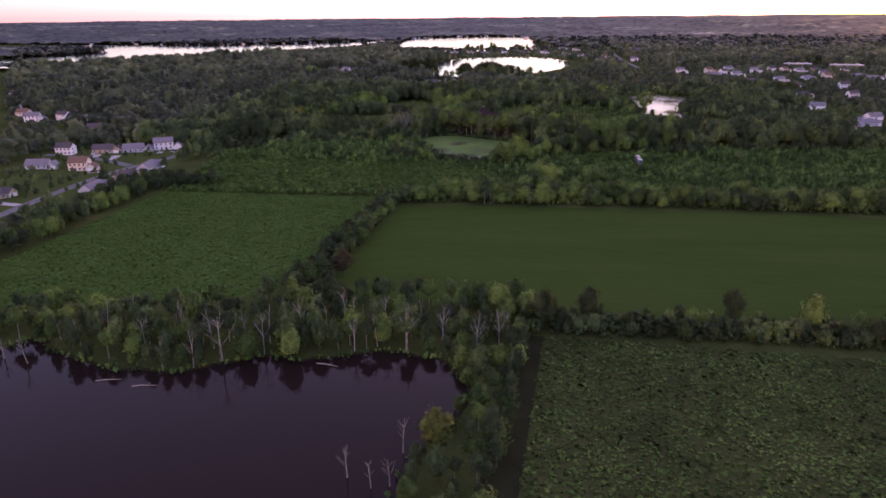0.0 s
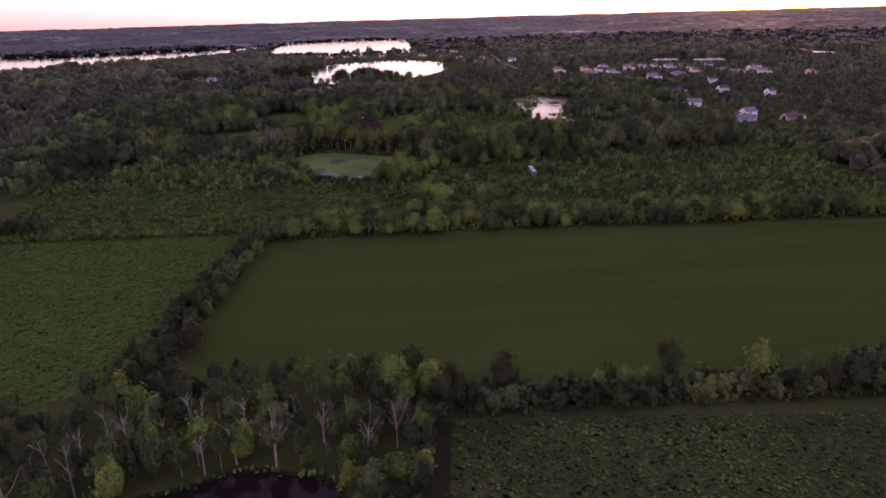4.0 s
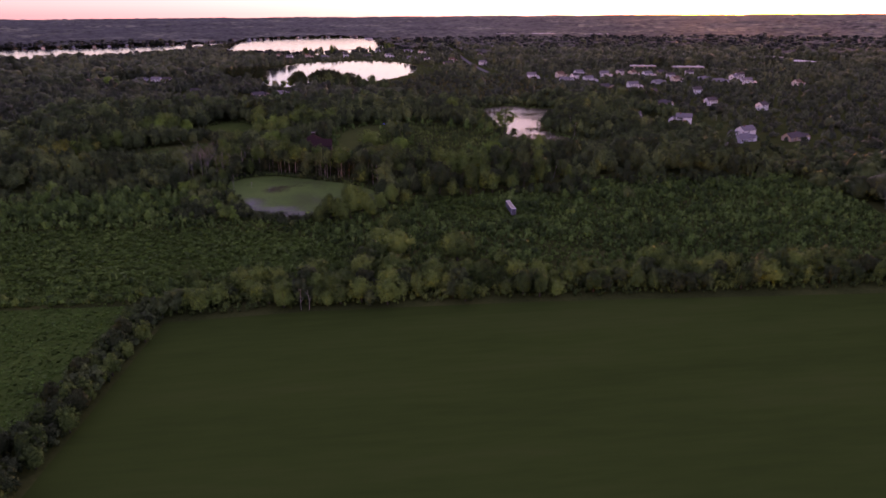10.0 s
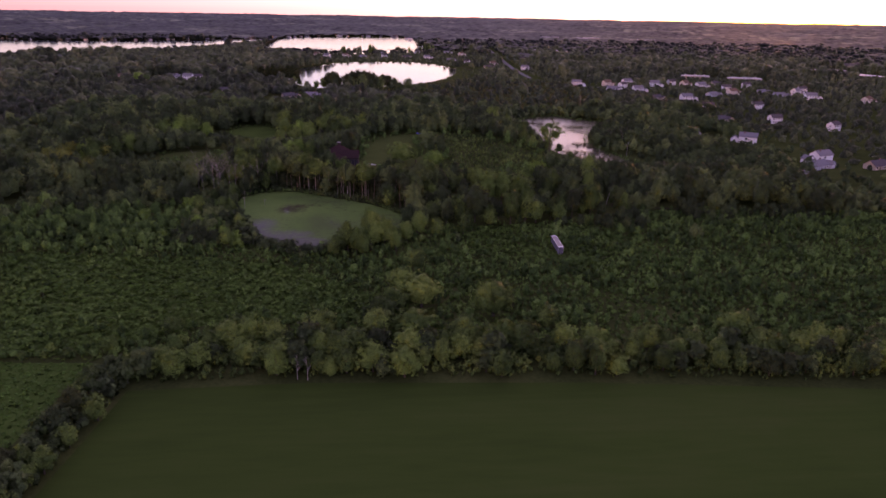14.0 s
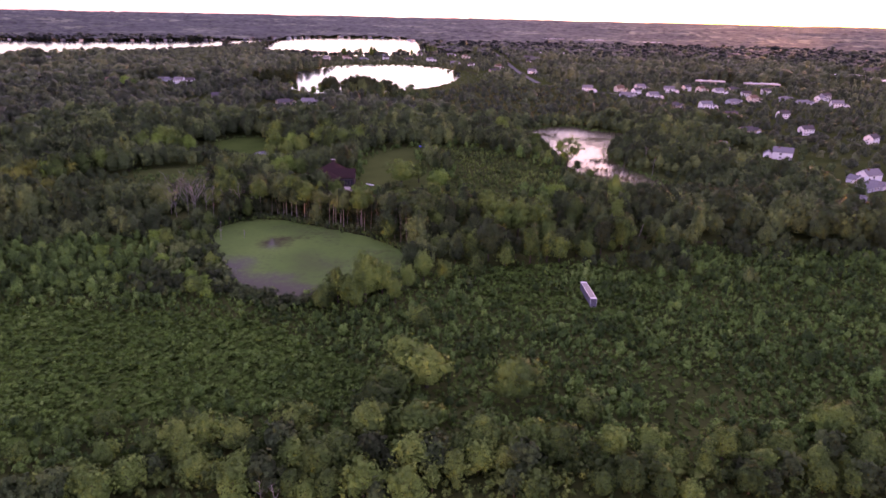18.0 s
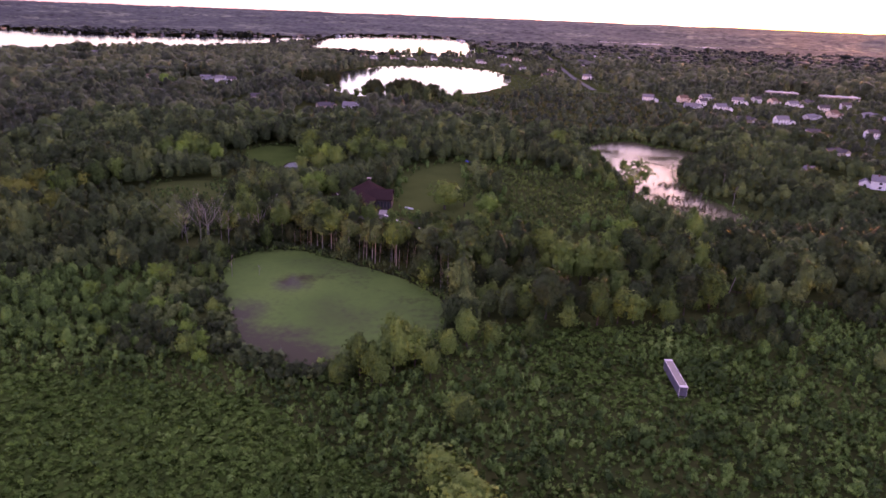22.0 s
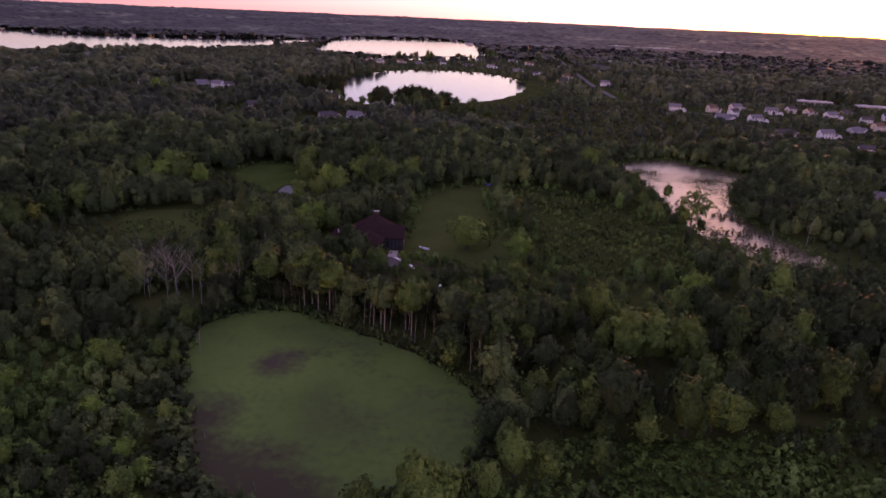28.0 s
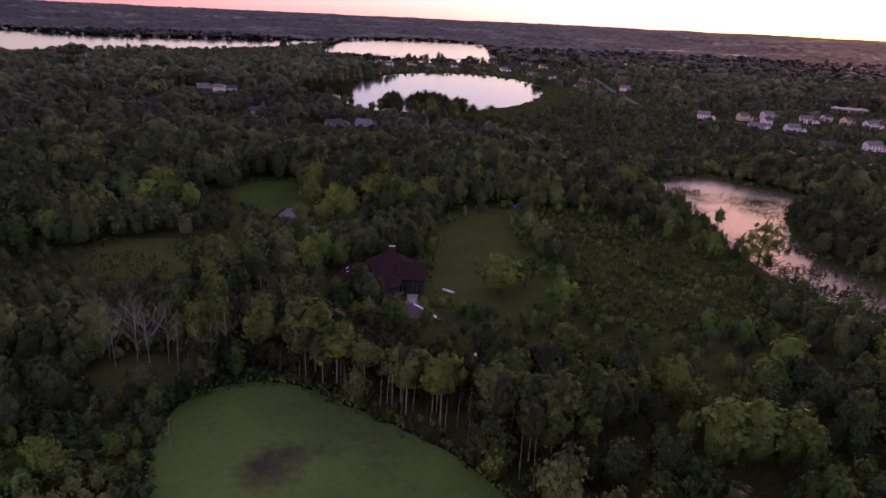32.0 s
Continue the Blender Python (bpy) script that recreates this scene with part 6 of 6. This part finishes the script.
# garden trees on the west road
x, y = jittered(-370, -240, 290, 495, 6.5)
ok = inside(TOWN_CORE, x, y) & off_roads(x, y, 1.5) & clear_of_taken(x, y, 1) & (rng.random(len(x)) < 0.6)
scattered("garden_trees", x[ok], y[ok], sight_lines(x[ok], y[ok], 4.0 + rng.gamma(2.0, 1.6, ok.sum())), 0.85, MID, LEAF_WOOD, "garden trees between the houses", "trees")

x, y = jittered(-262, -185, 275, 385, 4.6)
screen = ((x < -230) & (x > -250) & (y < 385)) | ((y > 358) & (y < 382) & (x < -188))
ok = screen & off_roads(x, y, 0) & clear_of_taken(x, y, 0.5) & (rng.random(len(x)) < 0.8)
scattered("screen_trees", x[ok], y[ok], 4.5 + rng.gamma(2.2, 1.2, ok.sum()), 0.9, MID, LEAF_WOOD, "row of trees screening the houses from the crop field", "trees")

# trees along the far shores
rim = []
for poly, many in ((LAKE_FAR, 900), (LAKE_WEST, 1900)):
    p = np.array(poly)
    k, f = rng.integers(0, len(p), many), rng.random((many, 1))
    q = p[k] * f + np.roll(p, -1, 0)[k] * (1 - f) + rng.normal(size=(many, 2)) * 22
    rim.append(q[q[:, 1] > 1350])
rim = np.concatenate(rim)
ok = free_of(rim[:, 0], rim[:, 1], [LAKE_NEAR, LAKE_FAR, LAKE_WEST])
rim = rim[ok]
rim[:, 1] += np.where(rim[:, 1] > 2380, 28, 0)
scattered("shore_trees", rim[:, 0], rim[:, 1], np.where(rim[:, 1] < 2150, rng.uniform(6, 12, len(rim)), rng.uniform(2, 6, len(rim))), 1.4, CLUMP, LEAF_HAZY, "garden trees along the far lake shores", "trees")

# single clumps of trees on the nearer part of that canopy
x, y = jittered(-2300, 2300, 1500, 2700, 18.0)
ok = (np.hypot(x, y - 200) < 2500 + 350 * rng.random(len(x))) & (np.abs(x) < 0.76 * (y + 70)) & (far_edge(x, y) > 1660) & free_of(x, y, [LAKE_NEAR, LAKE_FAR, LAKE_WEST, FEN, ISTHMUS, PENINSULA]) & off_roads(x, y, 4) & main_road(x, y)
ok &= rng.random(len(x)) < 0.75
near = rng.random(len(x)) < np.clip((2300 - np.hypot(x, y - 200)) / 700, 0.0, 0.95)
for pick, mat in ((ok & near, LEAF_DISTANT), (ok & ~near, LEAF_HAZY)):
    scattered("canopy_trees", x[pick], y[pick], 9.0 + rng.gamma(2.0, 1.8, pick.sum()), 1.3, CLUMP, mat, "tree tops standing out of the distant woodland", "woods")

# scrub between the hedgerow and the pond
x, y = jittered(-225, 270, 340, 535, 2.5)
ok = inside(SCRUB, x, y) & free_of(x, y, [POND_B]) & clear_of_taken(x, y, -0.6)
thick = np.array([noise.noise((a * 0.03, b * 0.03, 7)) for a, b in zip(x, y)])
meadow = inside(MEADOW_B, x, y) | inside(CLEARING, x, y)
ok &= np.where(meadow, thick > 0.3 - 0.55 * rng.random(len(x)), thick > -0.6 + 0.3 * rng.random(len(x)))
x, y, thick = x[ok], y[ok], thick[ok]
meadow = inside(MEADOW_B, x, y)
high = np.where(meadow, 0.6, 1.0) * np.clip(0.9 + 1.7 * np.clip(thick + 0.3, 0, 1) + rng.gamma(1.3, 0.75, len(x)), 0.7, 5.0)
scattered("scrub", x, y, high, 0.95, LOW, LEAF_SHRUB, "tangled willow scrub and tall weeds", "scrub")
for step, wet in ((2.5, False), (1.45, True)):
    x, y = jittered(-225, 270, 335, 540, step)
    ok = inside(SCRUB, x, y) & free_of(x, y, [POND_B]) & ((inside(MEADOW_B, x, y) | inside(CLEARING, x, y)) == wet)
    scattered("meadow_grass" if wet else "rough_grass", x[ok], y[ok], rng.uniform(0.5, 1.3, ok.sum()), 1.8, TUFT, GRASS, "rough knee-high grass and weeds in the wet meadow" if wet else "rough grass between the bushes of the scrub", "grass")
for k, (a, b, h) in enumerate([(-125, 396, 2.6), (46, 453, 4), (57, 454, 4.5), (102, 448, 4), (119, 464, 6), (132, 451, 7), (99, 483, 6), (-81, 475, 7),
                               (150, 470, 5), (165, 440, 4), (180, 460, 6), (-110, 480, 6), (-130, 470, 5), (60, 415, 4), (85, 405, 4.5), (30, 410, 4), (110, 425, 4.5), (140, 400, 4), (-95, 460, 5)]):
    tree("bush", a, b, h, "bush", LEAF_DARK if k == 0 else LEAF_PALE if k % 3 == 0 else LEAF_SHRUB, "dark lone bush in the meadow" if k == 0 else "large leafy bush in the scrub", "bush", "bushes in the scrub", 0.9, 4)

x, y = jittered(-225, 270, 345, 530, 6.2)
thick = np.array([noise.noise((a * 0.035, b * 0.035, 31)) for a, b in zip(x, y)])
ok = inside(SCRUB, x, y) & free_of(x, y, [POND_B]) & clear_of_taken(x, y, 0.8)
ok &= np.where(inside(MEADOW_B, x, y), thick > 0.3, np.where(inside(CLEARING, x, y), thick > 0.1, thick > -0.12))
scattered("scrub_bushes", x[ok], y[ok], np.clip(1.8 + rng.gamma(1.5, 1.1, ok.sum()), 1.6, 6.5), 0.9, MID, LEAF_SHRUB, "tall round bushes scattered through the scrub", "bushes")

# young trees advancing from the woods into the scrub
x, y = jittered(20, 275, 455, 520, 5.2)
thick = np.array([noise.noise((a * 0.045, b * 0.045, 51)) for a, b in zip(x, y)])
ok = inside(SCRUB, x, y) & free_of(x, y, [POND_B, CLEARING]) & clear_of_taken(x, y, 0.5) & (thick > 0.45 - (y - 455) / 75)
scattered("young_trees", x[ok], y[ok], 3.0 + rng.gamma(2.2, 1.5, ok.sum()), 0.8, MID, LEAF_WOOD, "young trees advancing from the woods into the scrub", "woods")

# overgrown rows, fen and marsh edges
x, y = jittered(20, 118, 585, 755, 2.7)
ok = inside(ROWS_FIELD, x, y) & (np.mod(x * 0.82 + y * 0.57 + 2.5 * np.sin(y * 0.07), 9.0) < 5.8)
scattered("overgrown_rows", x[ok], y[ok], rng.uniform(1.2, 3.8, ok.sum()), 1.1, LOW, LEAF, "overgrown field with shrubs in rows", "scrub")
x, y = jittered(30, 270, 840, 1230, 8.0)
ok = inside(FEN, x, y) & free_of(x, y, [MARSH])
scattered("fen_brush", x[ok], y[ok], rng.uniform(2.0, 5.0, ok.sum()), 0.8, LOW, REED, "brushy fen of reeds and low willows", "scrub")
edge = []
for poly, wide, many in ((MARSH, 6, 700), (POND_B, 2.5, 380), (POND_C, 3, 120), (POND_A, 1.6, 300)):
    p = np.array(poly)
    k = rng.integers(0, len(p), many)
    f = rng.random((many, 1))
    edge.append(p[k] * f + np.roll(p, -1, 0)[k] * (1 - f) + rng.normal(size=(many, 2)) * wide * 0.5)
edge = np.concatenate(edge)
scattered("bank_reeds", edge[:, 0], edge[:, 1], rng.uniform(0.7, 2.4, len(edge)), 1.0, LOW, LEAF_SHRUB, "reeds and sedge along the banks", "reeds")
isle = np.concatenate([rng.normal(size=(n, 2)) * s + c for c, s, n in (((132, 812), (8, 4), 70), ((168, 790), (6, 3), 40), ((152, 700), (5, 4), 60), ((142, 668), (8, 4), 80), ((148, 645), (8, 5), 90), ((157, 690), (3, 3), 30), ((136, 652), (5, 6), 60))])
scattered("reed_islands", isle[:, 0], isle[:, 1], rng.uniform(0.6, 1.6, len(isle)), 1.5, LOW, REED, "low reed islands standing in the marsh water", "reeds")

# sedge, willow shoots and overhanging shrubs that break the edge of the duckweed pond
p = np.array(POND_B)
k, f = rng.integers(0, len(p), 900), rng.random((900, 1))
q = p[k] * f + np.roll(p, -1, 0)[k] * (1 - f)
q = q + (q - (-38, 498)) / np.linalg.norm(q - (-38, 498), axis=1, keepdims=True) * rng.gamma(1.6, 2.2, (900, 1)) - rng.normal(size=(900, 2)) * 1.3
south = (q[:, 1] < 505) & (q[:, 0] < 0)
scattered("bank_shrubs", q[:, 0], q[:, 1], np.where(south, rng.uniform(1.2, 5.0, 900), rng.uniform(0.8, 3.2, 900)), 1.1, LOW, LEAF_WOOD, "willow shoots and sedge crowding the pond's edge", "shrubs")

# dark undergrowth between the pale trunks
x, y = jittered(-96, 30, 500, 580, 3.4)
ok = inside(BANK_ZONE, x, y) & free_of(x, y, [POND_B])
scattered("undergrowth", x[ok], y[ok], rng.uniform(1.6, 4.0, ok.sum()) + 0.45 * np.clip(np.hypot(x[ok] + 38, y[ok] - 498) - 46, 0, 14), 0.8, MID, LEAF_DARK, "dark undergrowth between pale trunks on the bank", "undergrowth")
# brush and young trees that soften the edges of lawn and clearings
x, y = jittered(-60, 125, 585, 770, 4.2)
d = np.full(len(x), 1e9)
for poly in (LAWN_A, ROWS_FIELD):
    for a, b in rounded(poly, 2):
        d = np.minimum(d, np.hypot(x - a, y - b))
ok = (d < 9) & (rng.random(len(x)) < 0.55) & off_roads(x, y, 0) & clear_of_taken(x, y, 0)
scattered("edge_brush", x[ok], y[ok], 1.5 + rng.gamma(1.6, 1.4, ok.sum()), 0.85, MID, LEAF_SHRUB, "uneven brush along the edges of lawn and old field", "brush")

# brambles and young growth at the foot of the southern hedgerow
x, y = jittered(-6, 190, 176, 202, 2.0)
d = np.abs(y - np.interp(x, [-6, 185], [190, 185])) * 0.8
ok = (d < 6.5) & (rng.random(len(x)) < 0.8) & ~inside(TRACK, x, y)
x, y, d = x[ok], y[ok], d[ok]
x2, y2 = jittered(-100, -65, 200, 345, 2.0)
d2 = np.abs(x2 - np.interp(y2, [200, 345], [-88, -76]))
ok = (d2 < 6) & (rng.random(len(x2)) < 0.85)
x, y, d = np.concatenate([x, x2[ok]]), np.concatenate([y, y2[ok]]), np.concatenate([d, d2[ok]])
scattered("hedge_brush", x, y, np.clip(4.6 - 0.4 * d + rng.gamma(1.2, 0.9, len(d)) - 0.8, 0.8, 6), 1.0, LOW, LEAF_WOOD, "brambles and brush at the foot of the hedgerow", "brush")

x, y = jittered(-75, 240, 328, 350, 2.1)
line = np.interp(x, [-75, -22, 60, 240], [334, 337, 335, 325])
ok = (y > line) & (y < line + 13) & (rng.random(len(x)) < 0.8)
scattered("boundary_brush", x[ok], y[ok], rng.uniform(0.9, 2.6, ok.sum()) + np.clip(0.3 * (y - line)[ok], 0, 2.6), 1.0, LOW, LEAF, "brush along the edge of the hay field", "brush")

# crops
x, y = jittered(-228, -84, 185, 354, 1.4)
ok = inside(FIELD_A, x, y)
scattered("crop_leaves", x[ok], y[ok], rng.uniform(0.3, 0.6, ok.sum()), 2.5, TUFT, CROP_A, "rows of bright green leafy crop", "crop")
x, y = jittered(-8, 210, 60, 182, 1.15)
ok = inside(FIELD_C, x, y)
scattered("weed_leaves", x[ok], y[ok], rng.uniform(0.25, 0.55, ok.sum()), 2.6, TUFT, CROP_B, "mottled weeds and bean leaves", "crop")

x, y = jittered(-180, 40, 590, 760, 2.6)
thick = np.array([noise.noise((a * 0.05, b * 0.05, 17)) for a, b in zip(x, y)])
ok = (inside(MEADOW_A, x, y) & (thick > -0.1)) | (inside(LAWN_A, x, y) & (y < 612) & (thick > 0.0))
ok &= clear_of_taken(x, y, 0) & off_roads(x, y, -3)
scattered("meadow_brush", x[ok], y[ok], rng.uniform(0.9, 2.6, ok.sum()), 1.0, LOW, LEAF_SHRUB, "low brush growing into the clearings", "scrub")
